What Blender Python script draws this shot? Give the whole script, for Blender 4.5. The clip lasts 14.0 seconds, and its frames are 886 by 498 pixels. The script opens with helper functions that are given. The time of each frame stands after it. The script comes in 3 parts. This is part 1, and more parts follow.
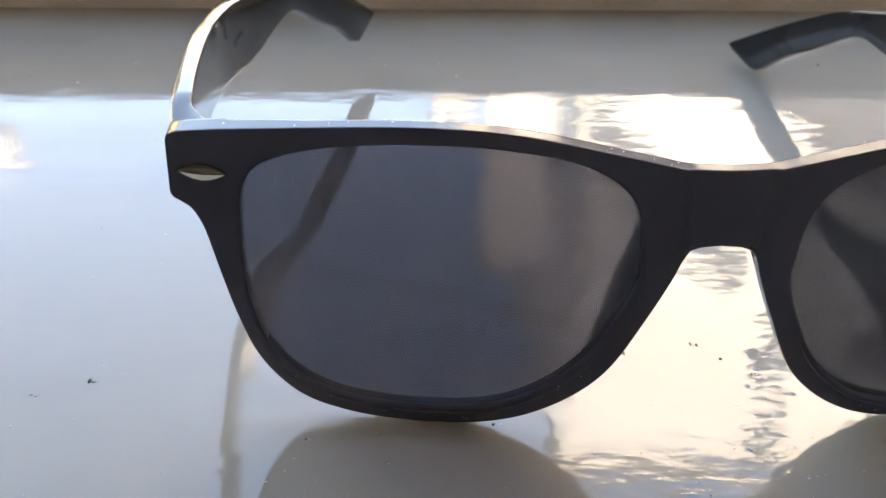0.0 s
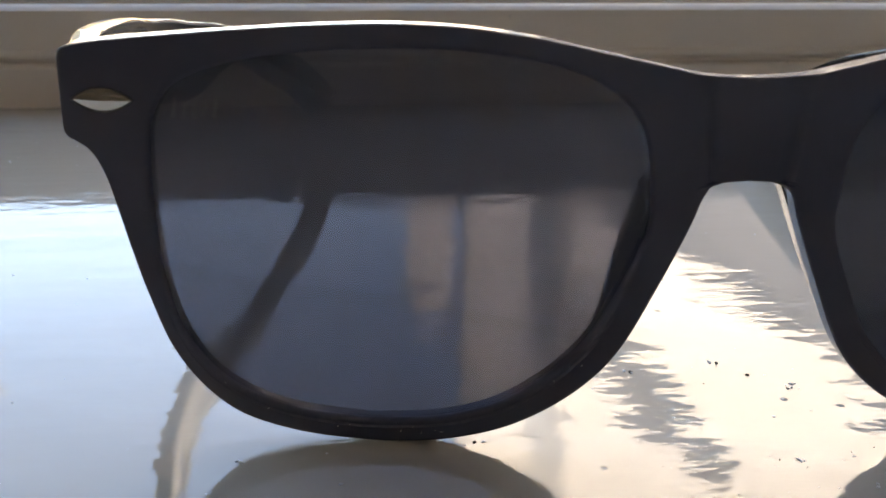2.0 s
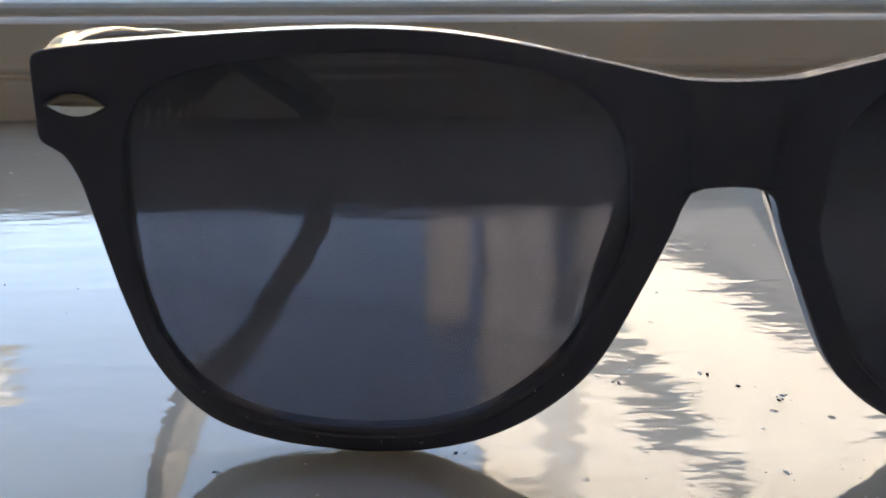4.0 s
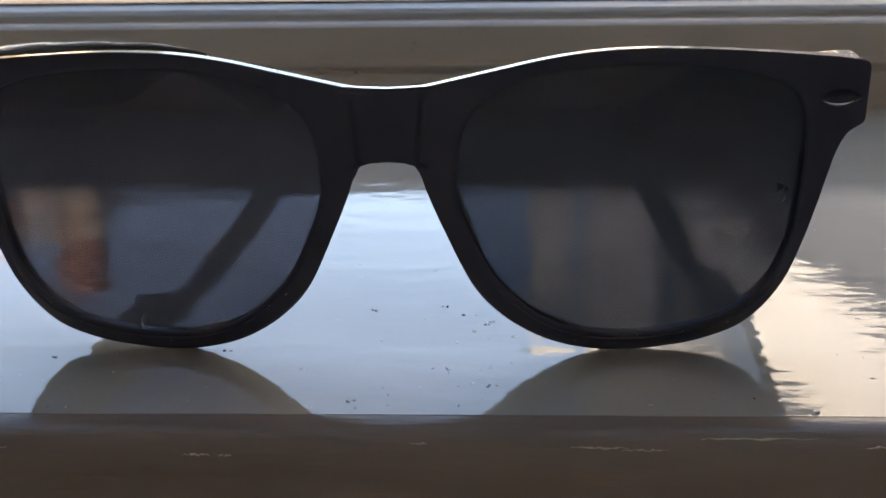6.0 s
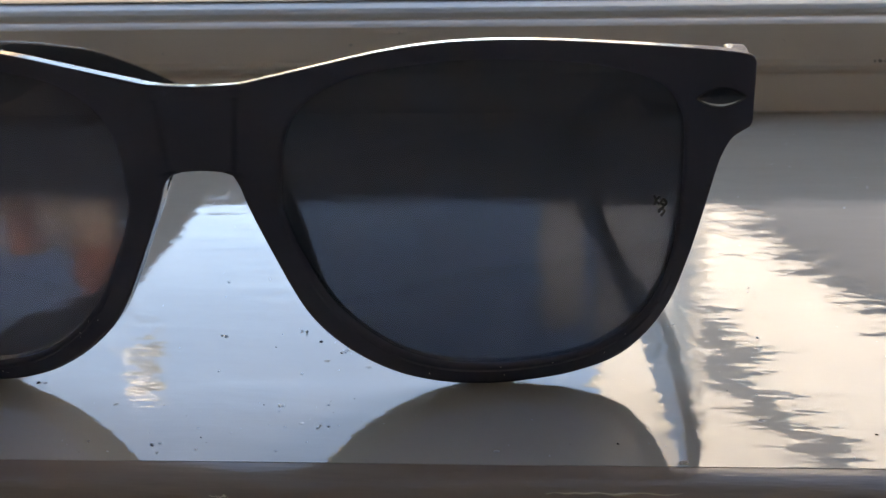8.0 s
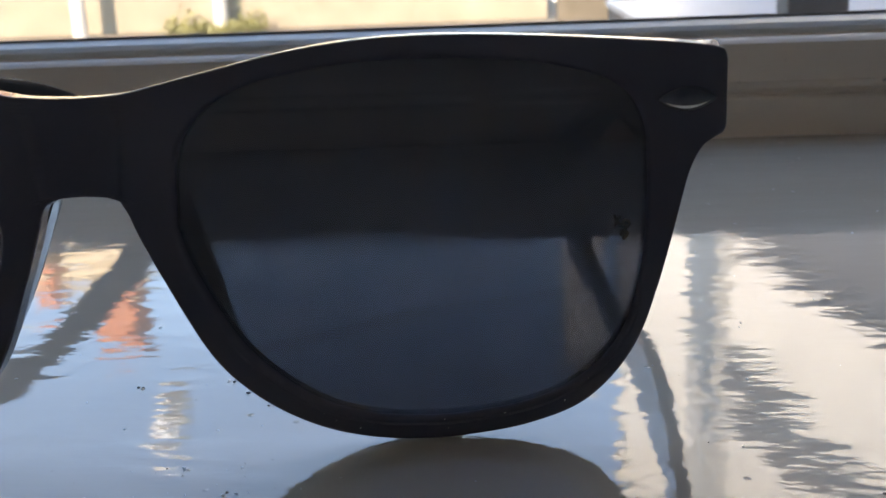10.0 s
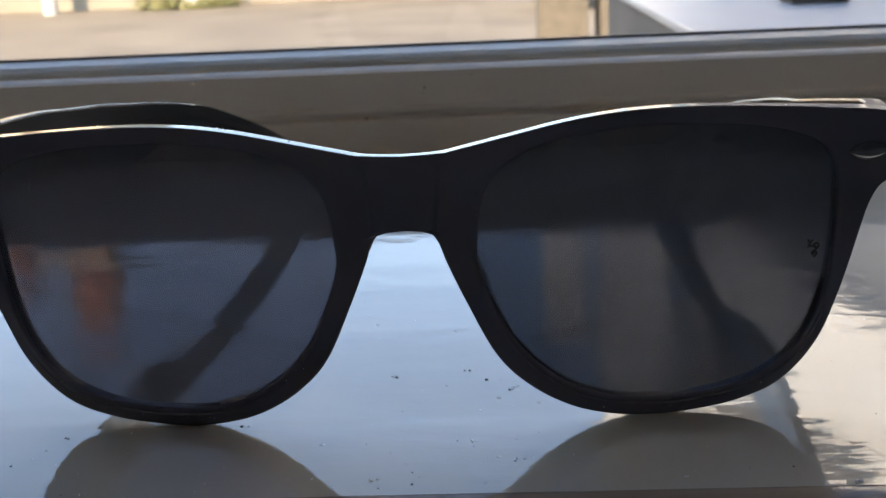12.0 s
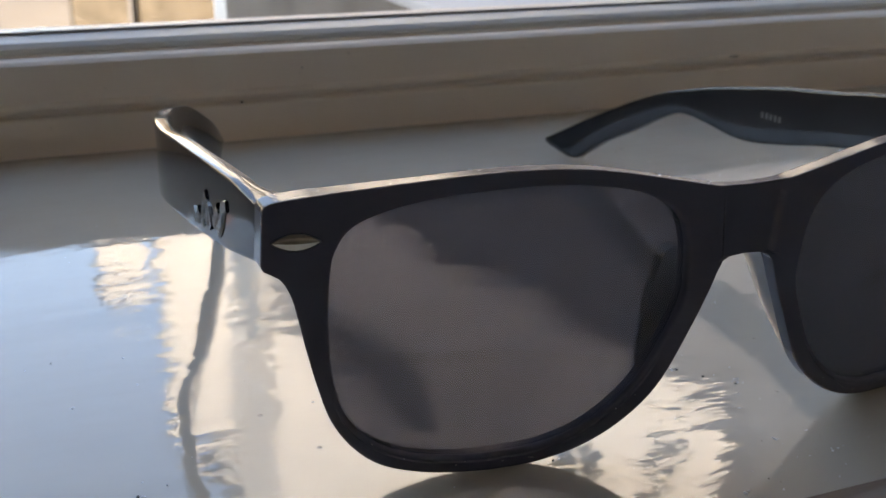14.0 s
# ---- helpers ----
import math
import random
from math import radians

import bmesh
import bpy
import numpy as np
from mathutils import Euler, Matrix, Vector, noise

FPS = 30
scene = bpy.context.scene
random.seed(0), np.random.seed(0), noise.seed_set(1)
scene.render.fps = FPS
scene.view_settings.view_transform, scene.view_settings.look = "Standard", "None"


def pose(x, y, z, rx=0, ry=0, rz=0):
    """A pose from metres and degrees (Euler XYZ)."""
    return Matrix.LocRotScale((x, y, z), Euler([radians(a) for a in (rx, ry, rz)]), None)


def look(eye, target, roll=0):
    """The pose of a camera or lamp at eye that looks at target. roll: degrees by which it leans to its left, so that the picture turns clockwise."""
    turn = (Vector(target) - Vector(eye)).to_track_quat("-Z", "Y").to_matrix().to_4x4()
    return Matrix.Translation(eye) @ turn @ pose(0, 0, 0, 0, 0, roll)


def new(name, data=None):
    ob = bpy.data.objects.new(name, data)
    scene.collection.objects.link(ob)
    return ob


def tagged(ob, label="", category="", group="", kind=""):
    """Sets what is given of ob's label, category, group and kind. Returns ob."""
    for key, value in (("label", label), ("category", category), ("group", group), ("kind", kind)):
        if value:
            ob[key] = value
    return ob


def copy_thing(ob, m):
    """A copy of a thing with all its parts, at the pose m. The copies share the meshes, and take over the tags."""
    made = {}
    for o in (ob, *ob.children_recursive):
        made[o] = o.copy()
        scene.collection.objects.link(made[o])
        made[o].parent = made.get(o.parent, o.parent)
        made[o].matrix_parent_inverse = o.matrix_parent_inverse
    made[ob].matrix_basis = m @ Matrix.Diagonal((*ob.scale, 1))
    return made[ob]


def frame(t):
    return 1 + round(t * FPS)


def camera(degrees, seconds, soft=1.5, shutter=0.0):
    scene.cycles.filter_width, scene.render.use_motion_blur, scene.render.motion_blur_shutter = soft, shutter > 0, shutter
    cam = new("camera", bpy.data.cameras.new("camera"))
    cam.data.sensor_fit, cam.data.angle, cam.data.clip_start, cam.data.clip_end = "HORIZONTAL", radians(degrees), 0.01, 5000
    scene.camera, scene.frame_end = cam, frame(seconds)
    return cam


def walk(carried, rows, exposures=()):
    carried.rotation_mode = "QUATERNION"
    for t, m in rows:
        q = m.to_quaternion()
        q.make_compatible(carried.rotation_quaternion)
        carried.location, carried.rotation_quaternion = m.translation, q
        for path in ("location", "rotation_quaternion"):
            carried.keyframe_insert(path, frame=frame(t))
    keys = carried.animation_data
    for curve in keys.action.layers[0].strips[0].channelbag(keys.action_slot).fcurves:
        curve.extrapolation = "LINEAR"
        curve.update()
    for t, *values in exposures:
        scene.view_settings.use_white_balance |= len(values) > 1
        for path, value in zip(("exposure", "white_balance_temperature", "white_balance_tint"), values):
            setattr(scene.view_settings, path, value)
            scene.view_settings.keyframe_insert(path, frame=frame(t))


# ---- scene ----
cam = camera(43.81, 14.0)
PATH = [
    (0, look((-0.04501, -0.13053, 0.10013), (-0.03585, 0.00092, 0.02846), 1.43)),
    (0.5, look((-0.05280, -0.11465, 0.07585), (-0.03965, 0.01952, 0.01010), 1.02)),
    (0.8, look((-0.04789, -0.10358, 0.06661), (-0.03302, 0.03292, 0.00622), 0.69)),
    (1, look((-0.04562, -0.09967, 0.06475), (-0.03135, 0.03819, 0.00737), 0.46)),
    (1.5, look((-0.04392, -0.10793, 0.06084), (-0.03108, 0.03193, 0.00817), 0.99)),
    (2, look((-0.04187, -0.11600, 0.06162), (-0.02938, 0.02604, 0.01505), 0.41)),
    (2.2, look((-0.03883, -0.11267, 0.06081), (-0.02748, 0.02966, 0.01484), -0.21)),
    (4.3, look((-0.03732, -0.11653, 0.06038), (-0.02811, 0.02639, 0.01578), 0.39)),
    (4.5, look((-0.03708, -0.12623, 0.06132), (-0.02787, 0.01667, 0.01666), 0.92)),
    (5, look((-0.01506, -0.14603, 0.06641), (-0.01129, -0.00297, 0.02146), 0.48)),
    (5.3, look((-0.00826, -0.15461, 0.06749), (-0.00922, -0.01133, 0.02311), -0.15)),
    (5.6, look((0.00192, -0.16340, 0.07256), (-0.00339, -0.02035, 0.02773), -0.39)),
    (6, look((0.01434, -0.16521, 0.07014), (0.00871, -0.02251, 0.02427), -0.75)),
    (6.3, look((0.01828, -0.16637, 0.06844), (0.01123, -0.02321, 0.02422), -1.02)),
    (6.5, look((0.02206, -0.16253, 0.06580), (0.01440, -0.01965, 0.02080), -0.93)),
    (7, look((0.02454, -0.15837, 0.06609), (0.01556, -0.01532, 0.02187), -0.96)),
    (7.5, look((0.02852, -0.15429, 0.06696), (0.01905, -0.01143, 0.02222), -1.02)),
    (8, look((0.03855, -0.14395, 0.06510), (0.03085, -0.00100, 0.02031), -0.85)),
    (8.1, look((0.04304, -0.14102, 0.06261), (0.03452, 0.00214, 0.01863), -1.19)),
    (8.2, look((0.04577, -0.13878, 0.05950), (0.03656, 0.00495, 0.01757), -1.09)),
    (10.3, look((0.04852, -0.12366, 0.05706), (0.03823, 0.02085, 0.01821), -2.57)),
    (10.5, look((0.04763, -0.12393, 0.05677), (0.03879, 0.02064, 0.01777), -2.53)),
    (11, look((0.05142, -0.12347, 0.05523), (0.04022, 0.02085, 0.01589), -2.19)),
    (11.5, look((0.03652, -0.14540, 0.06439), (0.02756, -0.00099, 0.02483), -2.20)),
    (12, look((0.01319, -0.15842, 0.07450), (0.00585, -0.01470, 0.03218), -2.66)),
    (12.2, look((0.00215, -0.15870, 0.07275), (-0.00034, -0.01502, 0.02974), -2.56)),
    (12.5, look((-0.01545, -0.15819, 0.07227), (-0.01422, -0.01464, 0.02879), -1.66)),
    (13, look((-0.04575, -0.16522, 0.07085), (-0.03668, -0.02174, 0.02806), -0.83)),
    (13.4, look((-0.07067, -0.14210, 0.07302), (-0.04310, -0.00129, 0.02929), -0.05)),
    (13.5, look((-0.07436, -0.13577, 0.07914), (-0.04281, 0.00373, 0.03394), 0.56)),
    (13.7, look((-0.08104, -0.13345, 0.08702), (-0.03925, 0.00255, 0.03951), 0.47)),
    (14, look((-0.10038, -0.13297, 0.08920), (-0.04720, -0.00243, 0.03791), 0.49)),
]
walk(cam, PATH, [(0.0, 3.52, 9650, 23), (1.0, 3.52, 9650, 23), (2.0, 3.17, 9300, 23), (4.5, 2.8, 8950, 20), (5.5, 2.58, 9050, 23), (7.0, 2.72, 8900, 22), (8.0, 2.72, 8850, 22), (11.0, 2.4, 8050, 20), (12.5, 2.52, 8550, 21), (13.5, 2.52, 8650, 22), (14.0, 2.8, 9050, 22)])
cam.data.dof.use_dof = True
cam.data.dof.focus_distance = 0.150
cam.data.dof.aperture_fstop = 58.0

# ---- light ----
SUN_EL, SUN_AZ = 33.0, 205.0          # degrees; azimuth clockwise from +y, the sun stands behind the house
world = bpy.data.worlds.new("world")
scene.world = world
world.use_nodes = True
wn = world.node_tree
sky = wn.nodes.new("ShaderNodeTexSky")
sky.sky_type, sky.sun_disc = "NISHITA", False
sky.sun_elevation, sky.sun_rotation = radians(SUN_EL), radians(SUN_AZ)
sky.air_density, sky.dust_density, sky.ozone_density = 1.0, 0.2, 2.4
sat = wn.nodes.new("ShaderNodeHueSaturation")
sat.inputs["Saturation"].default_value = 1.07
wn.links.new(sky.outputs["Color"], sat.inputs["Color"])
wn.links.new(sat.outputs["Color"], wn.nodes["Background"].inputs["Color"])
wn.nodes["Background"].inputs["Strength"].default_value = 0.15
sun_data = bpy.data.lights.new("sun", "SUN")
sun_data.energy, sun_data.angle, sun_data.color = 2.7, radians(0.5), (1.0, 0.95, 0.86)
sun = new("sun", sun_data)
sa, se = radians(SUN_AZ), radians(SUN_EL)
sun_from = Vector((math.sin(sa) * math.cos(se), math.cos(sa) * math.cos(se), math.sin(se)))
sun.matrix_world = look(sun_from * 30, (0, 0, 0))


# ---- materials ----
def nodes_of(name):
    m = bpy.data.materials.new(name)
    m.use_nodes = True
    nt = m.node_tree
    return m, nt, nt.nodes["Principled BSDF"]


def noise_node(nt, scale, detail=4.0, rough=0.55, stretch=(1, 1, 1)):
    tc = nt.nodes.new("ShaderNodeTexCoord")
    mp = nt.nodes.new("ShaderNodeMapping")
    mp.inputs["Scale"].default_value = stretch
    nz = nt.nodes.new("ShaderNodeTexNoise")
    nz.inputs["Scale"].default_value, nz.inputs["Detail"].default_value, nz.inputs["Roughness"].default_value = scale, detail, rough
    nt.links.new(tc.outputs["Object"], mp.inputs["Vector"])
    nt.links.new(mp.outputs["Vector"], nz.inputs["Vector"])
    return nz.outputs["Fac"]


def ramp_between(nt, fac, a, b, lo=0.3, hi=0.7):
    r = nt.nodes.new("ShaderNodeValToRGB")
    r.color_ramp.elements[0].position, r.color_ramp.elements[1].position = lo, hi
    r.color_ramp.elements[0].color, r.color_ramp.elements[1].color = (*a, 1), (*b, 1)
    nt.links.new(fac, r.inputs["Fac"])
    return r.outputs["Color"]


def bump_chain(nt, bsdf, layers):
    """layers: (height socket, strength, distance)."""
    last = None
    for h, s, d in layers:
        b = nt.nodes.new("ShaderNodeBump")
        b.inputs["Strength"].default_value, b.inputs["Distance"].default_value = s, d
        nt.links.new(h, b.inputs["Height"])
        if last:
            nt.links.new(last, b.inputs["Normal"])
        last = b.outputs["Normal"]
    nt.links.new(last, bsdf.inputs["Normal"])
    return last


def surface(name, a, b, rough=0.6, scale=20.0, stretch=(1, 1, 1), bump=0.0, bump_scale=80.0, bump_dist=0.001, metal=0.0, ior=1.45, rough_var=0.0):
    m, nt, bs = nodes_of(name)
    nt.links.new(ramp_between(nt, noise_node(nt, scale, stretch=stretch), a, b), bs.inputs["Base Color"])
    bs.inputs["Roughness"].default_value, bs.inputs["Metallic"].default_value, bs.inputs["IOR"].default_value = rough, metal, ior
    if rough_var:
        mr = nt.nodes.new("ShaderNodeMapRange")
        mr.inputs["To Min"].default_value, mr.inputs["To Max"].default_value = max(rough - rough_var, 0.01), rough + rough_var
        nt.links.new(noise_node(nt, scale * 7), mr.inputs["Value"])
        nt.links.new(mr.outputs["Result"], bs.inputs["Roughness"])
    if bump:
        bump_chain(nt, bs, [(noise_node(nt, bump_scale, stretch=stretch), bump, bump_dist)])
    return m


def sill_paint():
    """Hand-brushed gloss paint: brush marks run along the board."""
    m, nt, bs = nodes_of("gloss_sill_paint")
    nt.links.new(ramp_between(nt, noise_node(nt, 9, 5), (0.43, 0.376, 0.306), (0.51, 0.452, 0.376)), bs.inputs["Base Color"])
    bs.inputs["IOR"].default_value = 1.60
    mr = nt.nodes.new("ShaderNodeMapRange")
    mr.inputs["To Min"].default_value, mr.inputs["To Max"].default_value = 0.008, 0.028
    nt.links.new(noise_node(nt, 60, 5, stretch=(0.4, 1, 1)), mr.inputs["Value"])
    nt.links.new(mr.outputs["Result"], bs.inputs["Roughness"])
    # fine bristle marks come and go in patches
    mul = nt.nodes.new("ShaderNodeMath")
    mul.operation = "MULTIPLY"
    fade = nt.nodes.new("ShaderNodeMapRange")
    fade.inputs["From Min"].default_value, fade.inputs["From Max"].default_value = 0.35, 0.65
    fade.inputs["To Min"].default_value, fade.inputs["To Max"].default_value = 0.35, 1.3
    nt.links.new(noise_node(nt, 28, 2, stretch=(0.5, 1, 1)), fade.inputs["Value"])
    nt.links.new(noise_node(nt, 230, 3.5, 0.62, stretch=(0.2, 1, 1)), mul.inputs[0])
    nt.links.new(fade.outputs["Result"], mul.inputs[1])
    brush = mul.outputs["Value"]
    # scattered paint nibs
    tc, vo = nt.nodes.new("ShaderNodeTexCoord"), nt.nodes.new("ShaderNodeTexVoronoi")
    vo.inputs["Scale"].default_value = 150.0
    nt.links.new(tc.outputs["Object"], vo.inputs["Vector"])
    dome = nt.nodes.new("ShaderNodeMapRange")
    dome.interpolation_type = "SMOOTHSTEP"
    dome.inputs["From Min"].default_value, dome.inputs["From Max"].default_value = 0.09, 0.0
    nt.links.new(vo.outputs["Distance"], dome.inputs["Value"])
    sep, pick, nib = nt.nodes.new("ShaderNodeSeparateColor"), nt.nodes.new("ShaderNodeMath"), nt.nodes.new("ShaderNodeMath")
    pick.operation, pick.inputs[1].default_value, nib.operation = "GREATER_THAN", 0.72, "MULTIPLY"
    nt.links.new(vo.outputs["Color"], sep.inputs["Color"])
    nt.links.new(sep.outputs["Red"], pick.inputs[0])
    nt.links.new(pick.outputs["Value"], nib.inputs[0])
    nt.links.new(dome.outputs["Result"], nib.inputs[1])
    relief = bump_chain(nt, bs, [
        (nib.outputs["Value"], 1.0, 0.00016),
        (noise_node(nt, 22, 1.0, stretch=(0.35, 1, 1)), 1.0, 0.0004),
        (noise_node(nt, 95, 1.5, 0.5, stretch=(0.22, 1, 1)), 1.0, 0.00009),
        (noise_node(nt, 120, 1.5, 0.5), 1.0, 0.00002),
        (noise_node(nt, 240, 2.2, 0.55, stretch=(0.5, 1, 1)), 1.0, 0.000045),
        (brush, 1.0, 0.00004),
    ])
    # each bristle track leans a little to one side
    lean, to_x, add, unit = nt.nodes.new("ShaderNodeMath"), nt.nodes.new("ShaderNodeCombineXYZ"), nt.nodes.new("ShaderNodeVectorMath"), nt.nodes.new("ShaderNodeVectorMath")
    lean.operation, lean.inputs[1].default_value, lean.inputs[2].default_value = "MULTIPLY_ADD", 0.062, -0.031
    add.operation, unit.operation = "ADD", "NORMALIZE"
    nt.links.new(noise_node(nt, 330, 2.5, 0.6, stretch=(0.22, 1, 1)), lean.inputs[0])
    nt.links.new(lean.outputs["Value"], to_x.inputs["X"])
    nt.links.new(relief, add.inputs[0])
    nt.links.new(to_x.outputs["Vector"], add.inputs[1])
    nt.links.new(add.outputs["Vector"], unit.inputs[0])
    nt.links.new(unit.outputs["Vector"], bs.inputs["Normal"])
    return m


def clear_sheet(name, tint, base, gloss_rough, grow=0.9, film=0.0):
    """See-through sheet: tinted, with gloss that grows towards grazing views and, if film > 0, a thin pale film:
    painted-in haze on the lenses, frosting on the mark.
    """
    m, nt, bs = nodes_of(name)
    nt.nodes.remove(bs)
    out = nt.nodes["Material Output"]
    tr = nt.nodes.new("ShaderNodeBsdfTransparent")
    tr.inputs["Color"].default_value = (*tint, 1)
    gl = nt.nodes.new("ShaderNodeBsdfGlossy")
    gl.inputs["Roughness"].default_value = gloss_rough
    lw = nt.nodes.new("ShaderNodeLayerWeight")
    pw = nt.nodes.new("ShaderNodeMath")
    pw.operation, pw.inputs[1].default_value = "POWER", 5.0
    ad = nt.nodes.new("ShaderNodeMath")
    ad.operation, ad.inputs[1].default_value, ad.inputs[2].default_value = "MULTIPLY_ADD", grow, base
    mx = nt.nodes.new("ShaderNodeMixShader")
    nt.links.new(lw.outputs["Facing"], pw.inputs[0])
    nt.links.new(pw.outputs["Value"], ad.inputs[0])
    nt.links.new(ad.outputs["Value"], mx.inputs["Fac"])
    clear = tr.outputs["BSDF"]
    if film:
        # pale diffuse layer, patchy by noise, that paints in the haze
        dust, dm = nt.nodes.new("ShaderNodeBsdfDiffuse"), nt.nodes.new("ShaderNodeMixShader")
        dust.inputs["Color"].default_value = (0.74, 0.75, 0.80, 1)
        amount = nt.nodes.new("ShaderNodeMapRange")
        amount.inputs["From Min"].default_value, amount.inputs["From Max"].default_value = 0.3, 0.7
        amount.inputs["To Min"].default_value, amount.inputs["To Max"].default_value = film * 0.75, film * 1.25
        nt.links.new(noise_node(nt, 90, 5, 0.6), amount.inputs["Value"])
        nt.links.new(amount.outputs["Result"], dm.inputs["Fac"])
        nt.links.new(clear, dm.inputs[1])
        nt.links.new(dust.outputs["BSDF"], dm.inputs[2])
        clear = dm.outputs["Shader"]
    nt.links.new(clear, mx.inputs[1])
    nt.links.new(gl.outputs["BSDF"], mx.inputs[2])
    nt.links.new(mx.outputs["Shader"], out.inputs["Surface"])
    return m


M_SILL = sill_paint()
M_RAIL = surface("rail_paint", (0.70, 0.580, 0.465), (0.79, 0.668, 0.548), 0.42, 14, (0.15, 1, 1), 0.6, 160, 0.0004)
M_BEAD = surface("bead_paint", (0.56, 0.53, 0.48), (0.66, 0.63, 0.575), 0.42, 30, (0.2, 1, 1), 0.4, 120, 0.0003)
M_SEAL = surface("glazing_seal", (0.09, 0.088, 0.085), (0.14, 0.137, 0.132), 0.5, 60)
# Veiling haze is put into this lifted black of the front.
M_BLACK = surface("hazed_black_plastic", (0.050, 0.048, 0.061), (0.066, 0.064, 0.081), 0.11, 40, rough_var=0.05, bump=0.10, bump_scale=500, bump_dist=0.00005, ior=1.37)
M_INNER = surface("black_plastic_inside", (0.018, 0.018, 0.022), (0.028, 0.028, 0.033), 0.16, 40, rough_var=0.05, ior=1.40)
M_TEMPLE = surface("black_temple_plastic", (0.015, 0.0147, 0.016), (0.022, 0.0216, 0.024), 0.07, 40, rough_var=0.03, bump=0.10, bump_scale=500, bump_dist=0.00005, ior=1.42)
# Gold colour and high gloss paint in the glints along the nosing.
M_GLINT = surface("gold_glint", (0.62, 0.50, 0.32), (0.76, 0.63, 0.42), 0.05, 300, ior=1.8)
# The film value paints veiling haze onto both lenses.
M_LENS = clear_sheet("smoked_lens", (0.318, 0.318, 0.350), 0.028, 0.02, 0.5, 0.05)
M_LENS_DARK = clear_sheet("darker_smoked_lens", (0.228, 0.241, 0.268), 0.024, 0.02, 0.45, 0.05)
M_CHROME = surface("polished_metal", (0.72, 0.68, 0.62), (0.86, 0.83, 0.78), 0.13, 300, metal=1.0, rough_var=0.05)
# Brown here paints in the dark room mirrored by the left plaque's brow.
M_BROWNMETAL = surface("brown_reflection_metal", (0.13, 0.105, 0.075), (0.34, 0.28, 0.20), 0.20, 420, (0.4, 1, 1), metal=1.0, rough_var=0.08)
M_MARK = surface("worn_metal_mark", (0.14, 0.135, 0.13), (0.32, 0.31, 0.30), 0.25, 500, metal=1.0, rough_var=0.1)
M_PRINT = surface("pale_print", (0.055, 0.055, 0.055), (0.085, 0.085, 0.085), 0.5, 400)
M_ETCH = clear_sheet("etched_mark", (0.85, 0.85, 0.85), 0.04, 0.3, 0.3, 0.06)
M_DULL = surface("dull_dark_metal", (0.05, 0.05, 0.055), (0.10, 0.10, 0.105), 0.22, 300, metal=1.0)
# The nosing's shade towards the room is painted into this darker brown.
M_NOSING = surface("shaded_nosing_paint", (0.23, 0.158, 0.115), (0.38, 0.285, 0.212), 0.20, 30, (0.15, 1, 1), 0.9, 200, 0.0004, rough_var=0.14)
M_GLASS = clear_sheet("window_glass", (0.97, 0.98, 0.97), 0.02, 0.01)
M_WALL = surface("room_plaster", (0.64, 0.63, 0.635), (0.71, 0.70, 0.705), 0.8, 4, bump=0.3, bump_scale=60)
M_FLOOR = surface("pale_bounce_boards", (0.46, 0.43, 0.40), (0.58, 0.55, 0.51), 0.5, 6, (0.2, 3, 1))
M_CEIL = surface("ceiling_paint", (0.68, 0.675, 0.67), (0.74, 0.735, 0.73), 0.85, 3)
M_DUST = surface("pale_dust", (0.66, 0.64, 0.61), (0.90, 0.89, 0.87), 0.14, 900, ior=1.6)
M_GRIT = surface("dark_grit", (0.03, 0.025, 0.02), (0.10, 0.085, 0.07), 0.7, 900)
M_PAVE = surface("pale_paving", (0.118, 0.096, 0.068), (0.182, 0.150, 0.109), 0.85, 0.8, bump=0.3, bump_scale=6, bump_dist=0.01)
M_WHITE = surface("white_render", (0.69, 0.672, 0.635), (0.78, 0.762, 0.728), 0.85, 1.2, bump=0.3, bump_scale=20, bump_dist=0.01)
M_CREAM = surface("cream_render", (0.58, 0.475, 0.33), (0.70, 0.59, 0.425), 0.85, 1.0, bump=0.3, bump_scale=20, bump_dist=0.01)
M_SLATE = surface("grey_slate", (0.07, 0.073, 0.08), (0.12, 0.123, 0.13), 0.6, 2.0, bump=0.4, bump_scale=8, bump_dist=0.02)
# Grey darkened to paint shade onto the sunlit walls of the grey house.
M_GREY = surface("grey_shaded_render", (0.075, 0.078, 0.09), (0.105, 0.108, 0.12), 0.85, 1.0, bump=0.3, bump_scale=20, bump_dist=0.01)
M_BRICK = surface("orange_brick", (0.42, 0.15, 0.08), (0.58, 0.24, 0.13), 0.85, 5.0, bump=0.5, bump_scale=14, bump_dist=0.01)
M_BEIGE = surface("beige_wall_render", (0.19, 0.163, 0.120), (0.255, 0.224, 0.168), 0.9, 1.6, bump=0.4, bump_scale=14, bump_dist=0.01)
M_POST = surface("weathered_post_paint", (0.36, 0.34, 0.30), (0.46, 0.44, 0.40), 0.7, 6, bump=0.3, bump_scale=40, bump_dist=0.004)
# Stack bases are added; their colour is darkened to offset the sun.
M_PLINTH = surface("paving_toned_plinth", (0.085, 0.070, 0.050), (0.13, 0.108, 0.079), 0.85, 3.0, bump=0.4, bump_scale=20, bump_dist=0.008)
M_COPING = surface("pale_coping", (0.45, 0.46, 0.49), (0.55, 0.56, 0.58), 0.35, 12, bump=0.4, bump_scale=60, bump_dist=0.001)
# Shade on the garden wall's side is painted in as this dark brown.
M_DARKWALL = surface("wall_shade_and_block", (0.12, 0.10, 0.085), (0.19, 0.162, 0.14), 0.8, 14, bump=0.4, bump_scale=60, bump_dist=0.001)
